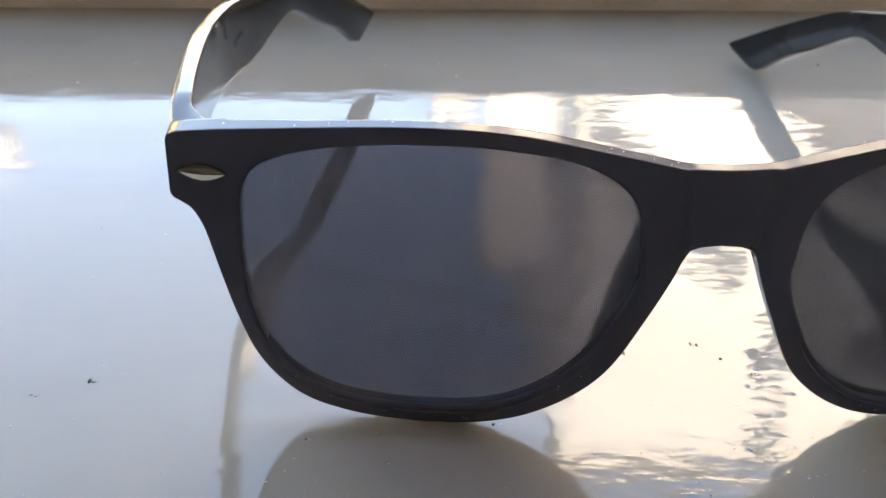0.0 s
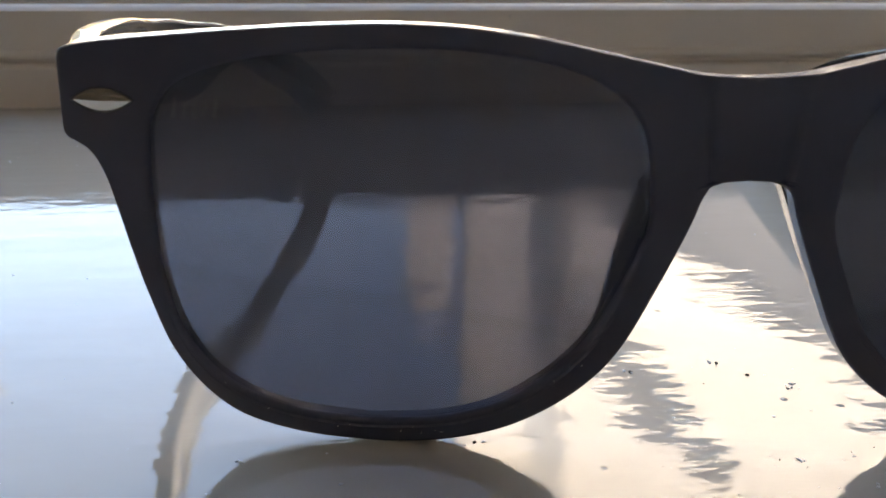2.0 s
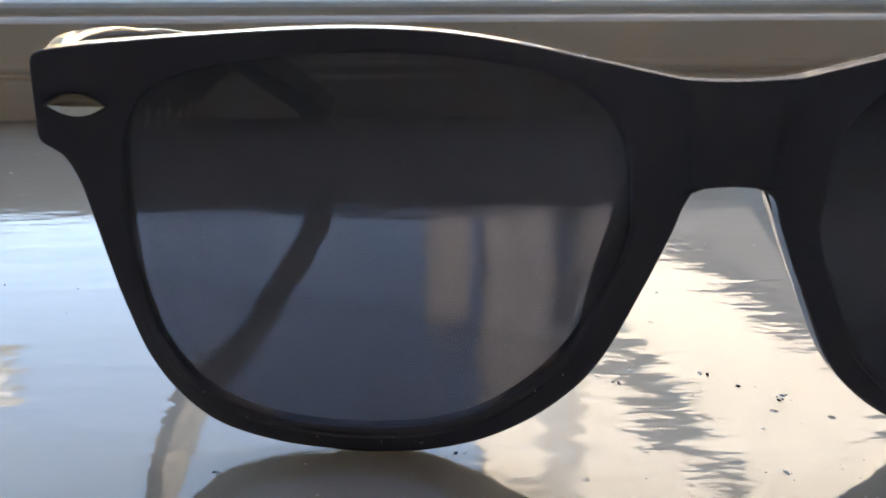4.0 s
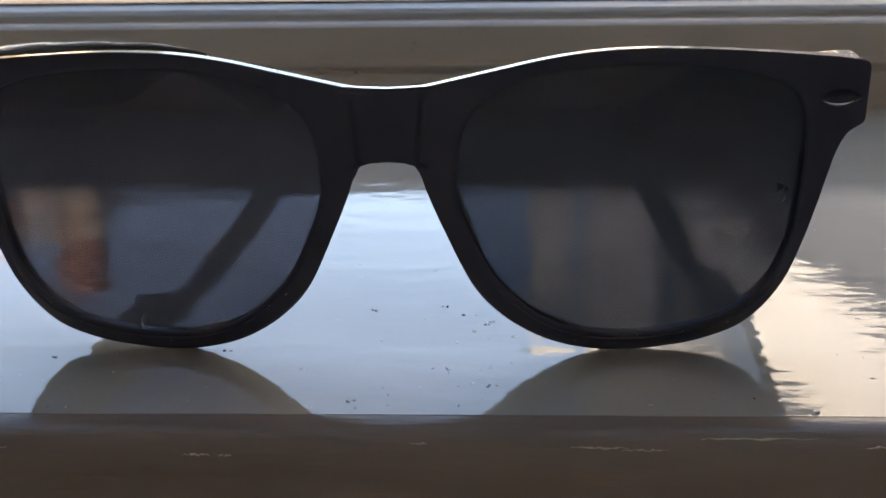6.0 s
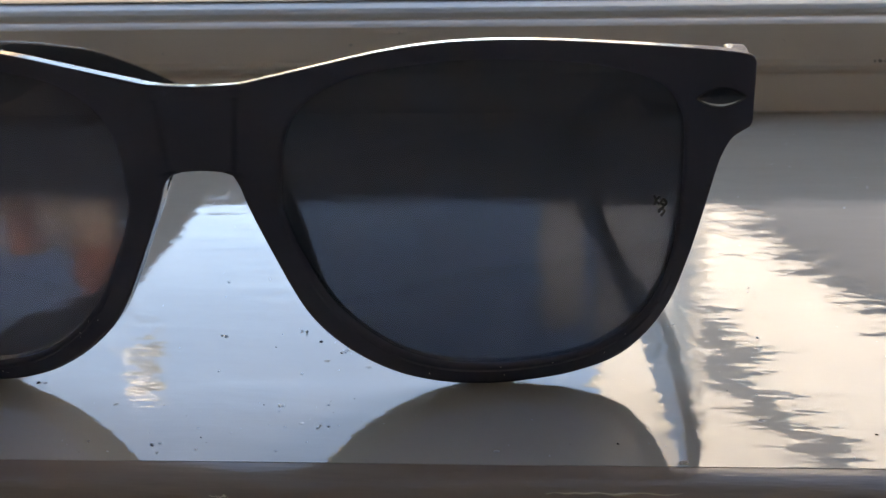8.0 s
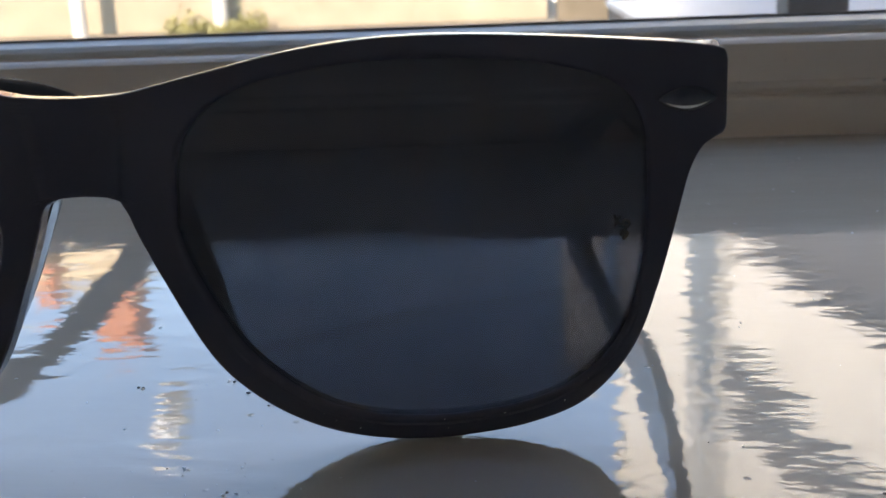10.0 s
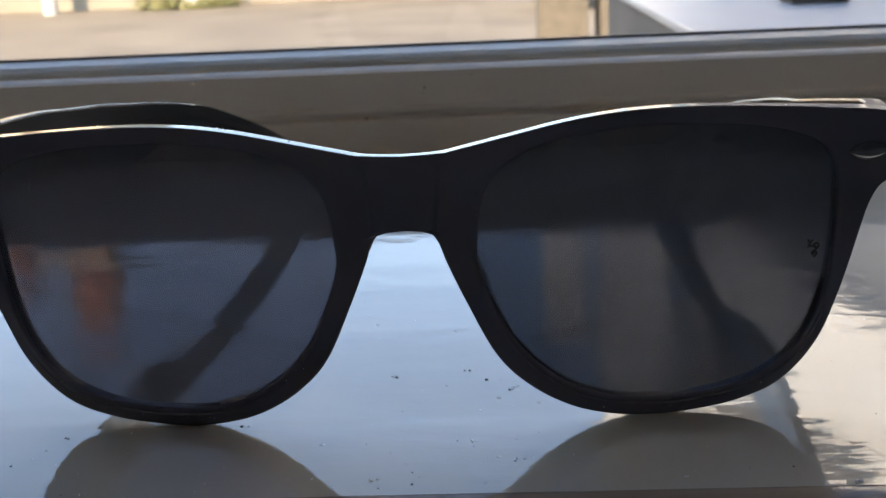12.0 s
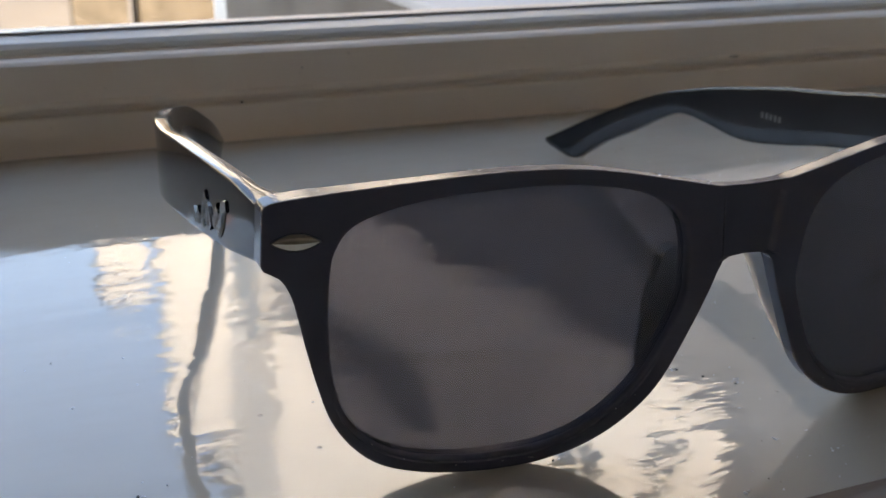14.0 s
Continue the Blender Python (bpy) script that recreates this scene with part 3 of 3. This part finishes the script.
def hinge_bm(sign):
    bm = bmesh.new()
    for k in range(3):
        r = bmesh.ops.create_cone(bm, cap_ends=True, segments=14, radius1=1.3 * MM, radius2=1.3 * MM, depth=1.5 * MM)
        bmesh.ops.translate(bm, verts=r["verts"], vec=(sign * 67.8 * MM, 8.2 * MM, (39.3 + 1.7 * k) * MM))
    return bm


def nose_pad_bm(sign):
    """The moulded pad that runs back from the inner edge of a rim, deepest near the bridge."""
    edge = catmull([(4.3, 31.6), (5.2, 29.6), (6.0, 27.6), (8.4, 21.8), (10.6, 17.0), (12.8, 12.7)], 6)
    bm = bmesh.new()
    rows = []
    for i, (x, z) in enumerate(edge):
        t = i / (len(edge) - 1)
        deep = 9.0 * math.sin(math.pi * min(1, 0.12 + 0.88 * t) ** 0.62) ** 0.7 if t < 0.999 else 0.05
        y0 = front_y(x, z) + 2.5
        row = []
        for u, w in ((0, 0.05), (0.35, 0.15), (0.7, 0.4), (0.92, 0.9), (1.0, 1.5), (0.9, 2.2), (0.5, 2.9), (0, 3.3)):
            row.append(bm.verts.new((sign * (x + w + 0.16 * deep * u) * MM, (y0 + deep * u + 0.9 * u) * MM, (z + 0.25 * w) * MM)))
        rows.append(row)
    for a, b in zip(rows, rows[1:]):
        for j in range(7):
            bm.faces.new((a[j], a[j + 1], b[j + 1], b[j]))
    for r in (rows[0], rows[-1]):
        bm.faces.new(r)
    bmesh.ops.recalc_face_normals(bm, faces=bm.faces)
    return bm


def strokes_bm(runs, place, width, lift):
    """Small raised strokes: each run of (u, v) in mm is laid by place(u, v, lift)."""
    bm = bmesh.new()
    for run in runs:
        pts = catmull(run, 5) if len(run) > 2 else [np.array(q, float) for q in run]
        prev = None
        for i, p in enumerate(pts):
            q = pts[min(i + 1, len(pts) - 1)] - pts[max(i - 1, 0)]
            nrm = np.array((-q[1], q[0])) / (np.hypot(*q) + 1e-9) * width / 2
            row = [bm.verts.new(place(*(p + nrm * s), l)) for s, l in ((-1, 0), (-0.7, lift), (0.7, lift), (1, 0))]
            if prev:
                for j in range(3):
                    bm.faces.new((prev[j], prev[j + 1], row[j + 1], row[j]))
            prev = row
    bmesh.ops.recalc_face_normals(bm, faces=bm.faces)
    return bm


glasses = thing("sunglasses", "black plastic sunglasses with smoked lenses, open temples, standing on the sill", "sunglasses")
front = part("frame_front", frame_front(), M_BLACK, glasses, "glossy black plastic front", smooth=True)
front.data.set_sharp_from_angle(angle=radians(50))
# a plain wavy flourish of bars stands for the maker's mark
MARK = [[(0.0, 1.9), (0.9, 1.7), (1.5, 0.9), (2.4, 0.3)], [(2.0, 1.6), (3.4, 0.6)], [(4.2, 0.3), (4.8, 1.3), (5.6, 0.5)], [(5.2, 2.0), (6.3, 1.2), (7.0, 0.2)],
        [(7.7, 0.9), (8.5, 0.3), (9.4, 0.7)]]
for sign in (-1, 1):
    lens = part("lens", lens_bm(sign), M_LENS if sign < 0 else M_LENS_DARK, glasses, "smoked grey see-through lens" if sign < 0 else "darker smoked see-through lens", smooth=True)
    lens.data.set_sharp_from_angle(angle=radians(40))
    ridge = 0.0 if sign < 0 else -0.62
    # The brow's dark room reflection is painted in: brown left, dark metal right.
    rivet = part("rivet", plaque_bm(sign, ridge, False), M_BROWNMETAL if sign < 0 else M_DULL, glasses, "pointed-oval metal plaque, dark reflection painted into its hollowed brow", smooth=True)
    part("plaque_edge", plaque_bm(sign, ridge, True), M_CHROME, rivet, "polished pale lower slope", smooth=True)
    part("rim", plaque_rim_bm(sign), M_DULL, rivet, "thin dark metal rim", smooth=True)
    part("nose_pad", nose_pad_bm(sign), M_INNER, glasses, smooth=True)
    part("hinge", hinge_bm(sign), M_CHROME, glasses, "small metal hinge", smooth=True)
    plan, lift = (PLAN_L, 0.052) if sign < 0 else (PLAN_R, 0.0)
    temple = part("temple", temple_bm(plan, sign, lift), M_TEMPLE, glasses, smooth=True)
    temple.data.set_sharp_from_angle(angle=radians(60))

    def outside(u, v, l, plan=plan, sign=sign, lift=lift):
        y = 15.5 + u * 2.1
        return temple_frame(plan, sign, lift, y, 35.6 - 0.19 * (y - 13) + v * 2.9, -l)

    def inside(u, v, l, plan=plan, sign=sign, lift=lift):
        y = 84.0 - u
        return temple_frame(plan, sign, lift, y, 28.3 + v, 2.63 + l)

    part("temple_mark", strokes_bm(MARK, outside, 0.75, 0.4), M_MARK, temple, "raised metal script mark")
    part("printed_mark", strokes_bm([[(k * 1.5, 0), (k * 1.5 + 0.9, 0)] for k in range(5)], inside, 1.5, 0.03), M_PRINT, temple, "pale printed marking")
    if sign < 0:
        def on_lens(u, v, l):
            x, z = -60.3 + u * 0.95, 39.6 + 0.09 * u + v * 1.15
            r = math.hypot(abs(x) - CX, z - CZL) / np.interp(math.atan2(z - CZL, abs(x) - CX), PI[:, 0], PI[:, 1])
            return Vector((x * MM, (front_y(x, z) + 1.15 - 0.9 * (1 - r * r) - 0.02 - 0.3 * l) * MM, z * MM))

        part("lens_mark", strokes_bm([[(0.2 + k * 1.15, -0.9), (0.7 + k * 1.15, 1.2 - 0.5 * (k % 2))] for k in range(5)], on_lens, 0.42, 0.03), M_ETCH, lens, "faint etched wavy mark")



def on_right_lens(u, v, l):
    x, z = 59.9 + u, 24.6 + v
    r = math.hypot(x - CX, z - CZL) / np.interp(math.atan2(z - CZL, x - CX), PI[:, 0], PI[:, 1])
    return Vector((x * MM, (front_y(x, z) + 1.15 - 0.9 * (1 - r * r) - 0.03 - 0.3 * l) * MM, z * MM))


part("lens_smudge", strokes_bm([[(0.4, -0.2), (0.9, 0.5), (0.3, 0.9), (0.1, 0.4), (0.6, 1.1), (1.1, 1.7), (0.6, 2.2), (0.3, 1.7), (0.9, 1.4)], [(-0.7, 2.9), (-0.4, 2.2), (-0.6, 1.5)], [(0.1, 2.7), (-0.4, 2.1), (0.1, 1.6)]], on_right_lens, 0.32, 0.03), M_GRIT, lens, "dark curled fleck")

# ---- dust and paint grit on the sill ----
rng = random.Random(11)


def crumb(bm, x, y, r, flat=0.5):
    res = bmesh.ops.create_icosphere(bm, subdivisions=1, radius=1.0)
    rot = Euler((rng.uniform(-0.4, 0.4), rng.uniform(-0.4, 0.4), rng.uniform(0, 6.3))).to_matrix()
    sx, sy, sz = r * rng.uniform(0.8, 1.9), r * rng.uniform(0.6, 1.1), r * rng.uniform(0.4, 0.8) * flat * 2
    for v in res["verts"]:
        k = rng.uniform(0.75, 1.25)
        v.co = rot @ Vector((v.co.x * sx * k, v.co.y * sy * k, v.co.z * sz * k)) + Vector((x, y, sz * 0.35))


pale, dark = bmesh.new(), bmesh.new()
for x, y in ((15.9, -14.2), (8.3, -8.4), (60.3, -22.6), (15.0, 10.3), (-55.1, -3.8), (-28.2, -1.2), (15.3, 11.7), (-3.9, 16.6), (-95.7, 8.2), (-88.6, 11.2), (7.2, 19.0), (-4.8, -19.5)):
    for k in range(3):
        crumb(pale if rng.random() < 0.8 else dark, (x + rng.gauss(0, 0.5)) * MM, (y + rng.gauss(0, 0.3)) * MM, rng.uniform(0.10, 0.36) * MM)
for k in range(330):
    x, y = rng.uniform(-170, 170), -22 + 200 * rng.random() ** 1.5
    crumb(pale if rng.random() < 0.88 else dark, x * MM, y * MM, abs(rng.gauss(0.06, 0.09)) * MM + 0.035 * MM)
for k in range(24):
    crumb(dark if rng.random() < 0.3 else pale, rng.gauss(6, 9) * MM, rng.gauss(-12, 4.5) * MM, rng.uniform(0.04, 0.11) * MM)
tagged(part("pale_dust", pale, M_DUST), "pale dust crumbs lying on the sill", "dust", kind="stuff")
tagged(part("dark_grit", dark, M_GRIT), "dark grit specks lying on the sill", "grit", kind="stuff")

# lint and dust caught on the top edge of the front and in the rims
lint = bmesh.new()
top_edge = np.array(OUTER[0])


def lint_bit(x, y, z, size):
    crumb(lint, 0, 0, size * MM)
    lint.verts.ensure_lookup_table()
    for v in lint.verts[-12:]:
        v.co += Vector((x, y, z)) * MM


for k in range(30):
    x = rng.choice((-1, -1, 1)) * rng.uniform(6, 66)
    lint_bit(x, front_y(x, 48) + rng.uniform(0.6, 3.2), np.interp(abs(x), top_edge[:, 0], top_edge[:, 1]) - 0.02, rng.uniform(0.05, 0.16))
for k in range(26):
    a, sign = rng.uniform(-2.4, -0.7), rng.choice((-1, 1))
    rad = np.interp(a, PI[:, 0], PI[:, 1]) + rng.uniform(0.3, 2.0)
    x, z = CX + rad * math.cos(a), CZL + rad * math.sin(a)
    lint_bit(sign * x, front_y(x, z) - 0.02, z, rng.uniform(0.03, 0.08))
# dark specks and a brown scrape on the face of the bottom rail
specks = bmesh.new()
spots = [(-29.7, 12.6, 0.55), (-9.4, 22.3, 0.45), (156.8, 16.0, 0.6), (158.4, 16.1, 0.7), (160.0, 16.0, 0.5), (6.3, 26.0, 0.3)]
spots += [(rng.uniform(-170, 190), rng.uniform(3, 25), rng.uniform(0.08, 0.25)) for k in range(34)]
for x, z, size in spots:
    crumb(specks, 0, 0, size * MM, 0.3)
    specks.verts.ensure_lookup_table()
    for v in specks.verts[-12:]:
        v.co = Vector((v.co.x + x * MM, 0.2119 - v.co.z, v.co.y * 0.6 + z * MM))
tagged(part("rail_specks", specks, M_GRIT), "dark paint specks on the bottom rail", "grit", kind="stuff")
tagged(part("frame_lint", lint, M_DUST), "pale lint specks caught on the sunglasses", "dust", kind="stuff")

# ---- outside: ground, party wall, houses, van, hedge ----
GZ = -1.15
tagged(part("ground", box_bm(-400, 400, -400, 900, GZ - 0.2, GZ), M_PAVE), "pale sunlit street paving", "ground", kind="structure")
party = thing("garden_wall", "low garden wall with a pale coping beside the window", "wall")
part("wall_body", box_bm(0.151, 0.62, 0.42, 1.15, GZ, -0.008), M_DARKWALL, party, "wall side with shade painted in as dark brown")
part("coping", box_bm(0.148, 0.63, 0.42, 1.153, -0.008, -0.001, 0.002), M_COPING, party, "pale smooth coping")


brick = thing("dark_block", "small dark block lying on the pale coping", "block", at=(0.283, 0.79, -0.001))
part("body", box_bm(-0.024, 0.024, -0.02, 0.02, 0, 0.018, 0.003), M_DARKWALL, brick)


def window_part(parent, x0, x1, y, z0, z1):
    frame_bm = bmesh.new()
    t = 0.08
    for b in ((x0, x1, z0, z0 + t), (x0, x1, z1 - t, z1), (x0, x0 + t, z0 + t, z1 - t), (x1 - t, x1, z0 + t, z1 - t), ((x0 + x1) / 2 - t / 2, (x0 + x1) / 2 + t / 2, z0 + t, z1 - t)):
        box_bm(b[0], b[1], y - 0.05, y + 0.05, b[2], b[3], bm=frame_bm)
    w = part("window", frame_bm, M_WHITE, parent, "white-framed house window")
    part("pane", box_bm(x0 + t, x1 - t, y - 0.01, y + 0.01, z0 + t, z1 - t), M_DARKGLASS, w)


def gable_roof(x0, x1, y0, y1, z, ridge, over=0.25):
    bm = bmesh.new()
    xm = (x0 + x1) / 2
    for a, b in (((x0 - over, z - 0.1), (xm, ridge)), ((xm, ridge), (x1 + over, z - 0.1))):
        vs = [bm.verts.new((px, py, pz + dz)) for dz in (0, 0.16) for py in (y0 - over, y1 + over) for px, pz in (a, b)]
        for f in ((0, 1, 3, 2), (4, 6, 7, 5), (0, 4, 5, 1), (2, 3, 7, 6), (0, 2, 6, 4), (1, 5, 7, 3)):
            bm.faces.new([vs[i] for i in f])
    bmesh.ops.recalc_face_normals(bm, faces=bm.faces)
    return bm


def prism(points, y0, y1):
    bm = bmesh.new()
    a, b = [bm.verts.new((x, y0, z)) for x, z in points], [bm.verts.new((x, y1, z)) for x, z in points]
    n = len(points)
    for i in range(n):
        bm.faces.new((a[i], a[(i + 1) % n], b[(i + 1) % n], b[i]))
    bm.faces.new(a)
    bm.faces.new(list(reversed(b)))
    bmesh.ops.recalc_face_normals(bm, faces=bm.faces)
    return bm


# the white buildings stand close by: drawn large, then scaled to their true size
NEAR = 0.25

# white block with two tall stacks and a dark stair verge
block = thing("apartment_building", "white rendered outbuilding in full sun behind the garden", "building")
block.scale = (NEAR,) * 3
part("wall", box_bm(4.25, 16.0, 20.3, 32.0, 0.8, 17.0), M_WHITE, block)
part("plinth", box_bm(4.2, 16.05, 20.25, 32.05, GZ / NEAR, 0.8), M_WHITE, block, "white painted plinth")
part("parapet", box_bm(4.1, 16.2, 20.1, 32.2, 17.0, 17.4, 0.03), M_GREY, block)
part("stair_verge", prism([(4.2, 7.75), (4.2, 8.6), (7.6, 12.0), (7.9, 11.6)], 20.0, 20.28), M_SLATE, block, "dark sloping verge")
for zz in (13.2, 15.2):
    for xx in (8.5, 11.0, 13.5):
        window_part(block, xx, xx + 1.1, 20.27, zz, zz + 1.3)
for x0, x1, ztop in ((0.98, 1.82, 7.7), (2.12, 3.36, 11.2)):
    stack = thing("chimney_stack", "white rendered chimney stack in full sun", "chimney", "white stacks")
    stack.scale = (NEAR,) * 3
    part("shaft", box_bm(x0, x1, 20.0, 21.2, 0.8, ztop, 0.03), M_WHITE, stack)
    part("plinth", box_bm(x0 - 0.03, x1 + 0.03, 19.97, 21.23, GZ / NEAR, 0.8), M_PLINTH, stack, "added plinth, toned down in sun to match the paving")
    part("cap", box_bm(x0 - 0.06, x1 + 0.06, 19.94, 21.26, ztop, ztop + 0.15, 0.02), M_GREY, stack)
    for px in (x0 + 0.25, x1 - 0.25):
        bm = bmesh.new()
        r = bmesh.ops.create_cone(bm, cap_ends=True, segments=16, radius1=0.14, radius2=0.11, depth=0.4)
        bmesh.ops.translate(bm, verts=r["verts"], vec=(px, 20.6, ztop + 0.35))
        part("chimney_pot", bm, M_WHITE, stack)

# grey house: its shade is painted into the dark wall colour; the verge climbs to the ridge
grey = thing("grey_house", "gabled house side, shade painted in as dark grey, with a slate verge", "house")
grey.scale = (NEAR,) * 3
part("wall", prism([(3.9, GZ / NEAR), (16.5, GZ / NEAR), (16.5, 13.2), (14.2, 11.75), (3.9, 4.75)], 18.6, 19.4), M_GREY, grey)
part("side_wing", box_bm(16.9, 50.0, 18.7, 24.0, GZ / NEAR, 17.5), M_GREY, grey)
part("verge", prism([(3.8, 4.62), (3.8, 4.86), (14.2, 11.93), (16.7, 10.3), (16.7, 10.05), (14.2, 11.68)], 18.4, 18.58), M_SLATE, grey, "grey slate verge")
window_part(grey, 7.0, 8.2, 18.58, 1.2, 2.8)

# cream houses with an orange chimney
for x0, x1, top, ridge in ((-9.15, -7.65, 6.0, 6.2), (-13.5, -9.6, 5.85, 6.1)):
    hs = thing("cream_house", "sunlit cream rendered house with grey roof", "house", "cream houses")
    part("wall", box_bm(x0, x1, 20.6, 28.0, GZ, top), M_CREAM, hs)
    part("roof", gable_roof(x0, x1, 20.6, 28.0, top, ridge, 0.1), M_CREAM, hs)
    window_part(hs, x1 - 0.95, x1 - 0.15, 20.57, 0.2, 1.5)
for x0, x1, z0, z1, y in ((-8.65, -7.9, 6.0, 7.6, 20.9), (-10.2, -9.75, 5.8, 6.7, 21.4)):
    ch = thing("brick_chimney", "orange brick chimney on the cream house", "chimney", "brick chimneys")
    part("stack", box_bm(x0, x1, y, y + 0.8, z0, z1, 0.02), M_BRICK, ch)
    part("cap", box_bm(x0 - 0.06, x1 + 0.06, y - 0.06, y + 0.86, z1, z1 + 0.12, 0.02), M_BRICK, ch)
low = thing("street_house", "long low cream rendered house front", "house")
part("wall", box_bm(-7.64, 0.6, 22.5, 28.0, GZ, 1.6), M_CREAM, low)
part("roof", box_bm(-7.6, 0.8, 22.3, 28.2, 1.6, 1.8, 0.03), M_SLATE, low)
for xx in (-6.2, -3.8, -1.4):
    window_part(low, xx, xx + 1.1, 22.47, -0.1, 1.1)

street_wall = thing("street_wall", "low beige rendered wall along the sunny street", "wall")
part("wall_body", box_bm(-16.0, 0.6, 20.15, 20.40, GZ, 0.35, 0.02), M_BEIGE, street_wall)
part("wall_cap", box_bm(-16.0, 0.65, 20.10, 20.45, 0.35, 0.42, 0.015), M_POST, street_wall, "pale flat wall cap")

post_proto = thing("street_post", "weathered pale street post on the paving", "post", "street posts", at=(-7.75, 19.5, GZ))
bm = bmesh.new()
r = bmesh.ops.create_cone(bm, cap_ends=True, segments=16, radius1=0.13, radius2=0.12, depth=2.2)
bmesh.ops.translate(bm, verts=r["verts"], vec=(0, 0, 1.1))
part("shaft", bm, M_POST, post_proto)
part("cap", box_bm(-0.16, 0.16, -0.16, 0.16, 2.2, 2.3, 0.03), M_POST, post_proto)
copy_thing(post_proto, pose(-5.25, 19.8, GZ))
copy_thing(post_proto, pose(-10.3, 19.2, GZ))

hedge = bmesh.new()
for k in range(900):
    u = rng.random()
    x, y, z = -6.2 + 1.8 * u, 19.6 + rng.gauss(0, 0.2), GZ + abs(rng.gauss(0, 0.11)) * (1 + 0.5 * math.sin(u * 9))
    m = Matrix.Translation((x, y, z)) @ Euler((rng.uniform(0, 6), rng.uniform(0, 6), rng.uniform(0, 6))).to_matrix().to_4x4()
    hedge.faces.new([hedge.verts.new(m @ Vector(c)) for c in ((-0.05, 0, 0), (0, 0.025, 0), (0.06, 0, 0), (0, -0.025, 0))])
tagged(part("hedge", hedge, M_LEAF), "low yellow-green hedge along the house", "hedge", kind="stuff")

van = thing("white_van", "white parked delivery van in the sun", "van", at=(1.55, 16.6, GZ))
body_pts = [(-1.0, 0.45), (-0.95, 0.95), (-0.55, 1.15), (-0.2, 1.85), (0.1, 2.0), (3.2, 2.0), (3.25, 0.45)]
bm = prism(body_pts, -0.9, 0.9)
bmesh.ops.bevel(bm, geom=list(bm.edges), offset=0.05, segments=2, affect="EDGES")
part("body", bm, M_VAN, van)
part("window", prism([(-0.42, 1.2), (-0.14, 1.75), (0.7, 1.75), (0.7, 1.2)], -0.915, -0.90), M_DARKGLASS, van, "dark side window")
for wx in (-0.35, 2.5):
    for wy in (-0.85, 0.85):
        bm = bmesh.new()
        bmesh.ops.create_cone(bm, cap_ends=True, segments=24, radius1=0.33, radius2=0.33, depth=0.2, matrix=Matrix.Translation((wx, wy, 0.33)) @ Matrix.Rotation(radians(90), 4, "X"))
        wheel = part("wheel", bm, M_TYRE, van)
        bm = bmesh.new()
        bmesh.ops.create_cone(bm, cap_ends=True, segments=20, radius1=0.2, radius2=0.18, depth=0.24, matrix=Matrix.Translation((wx, wy, 0.33)) @ Matrix.Rotation(radians(90), 4, "X"))
        part("hub", bm, M_GREY, wheel)

cloud = bmesh.new()
for k in range(40):
    r = bmesh.ops.create_icosphere(cloud, subdivisions=2, radius=rng.uniform(1.5, 3.5))
    bmesh.ops.translate(cloud, verts=r["verts"], vec=(-142 + rng.gauss(0, 2.6), 400 + rng.gauss(0, 3), 174 + rng.gauss(0, 2.6)))
tagged(part("cloud", cloud, M_CLOUD, smooth=True), "small white cloud in the blue sky", "cloud", kind="structure")
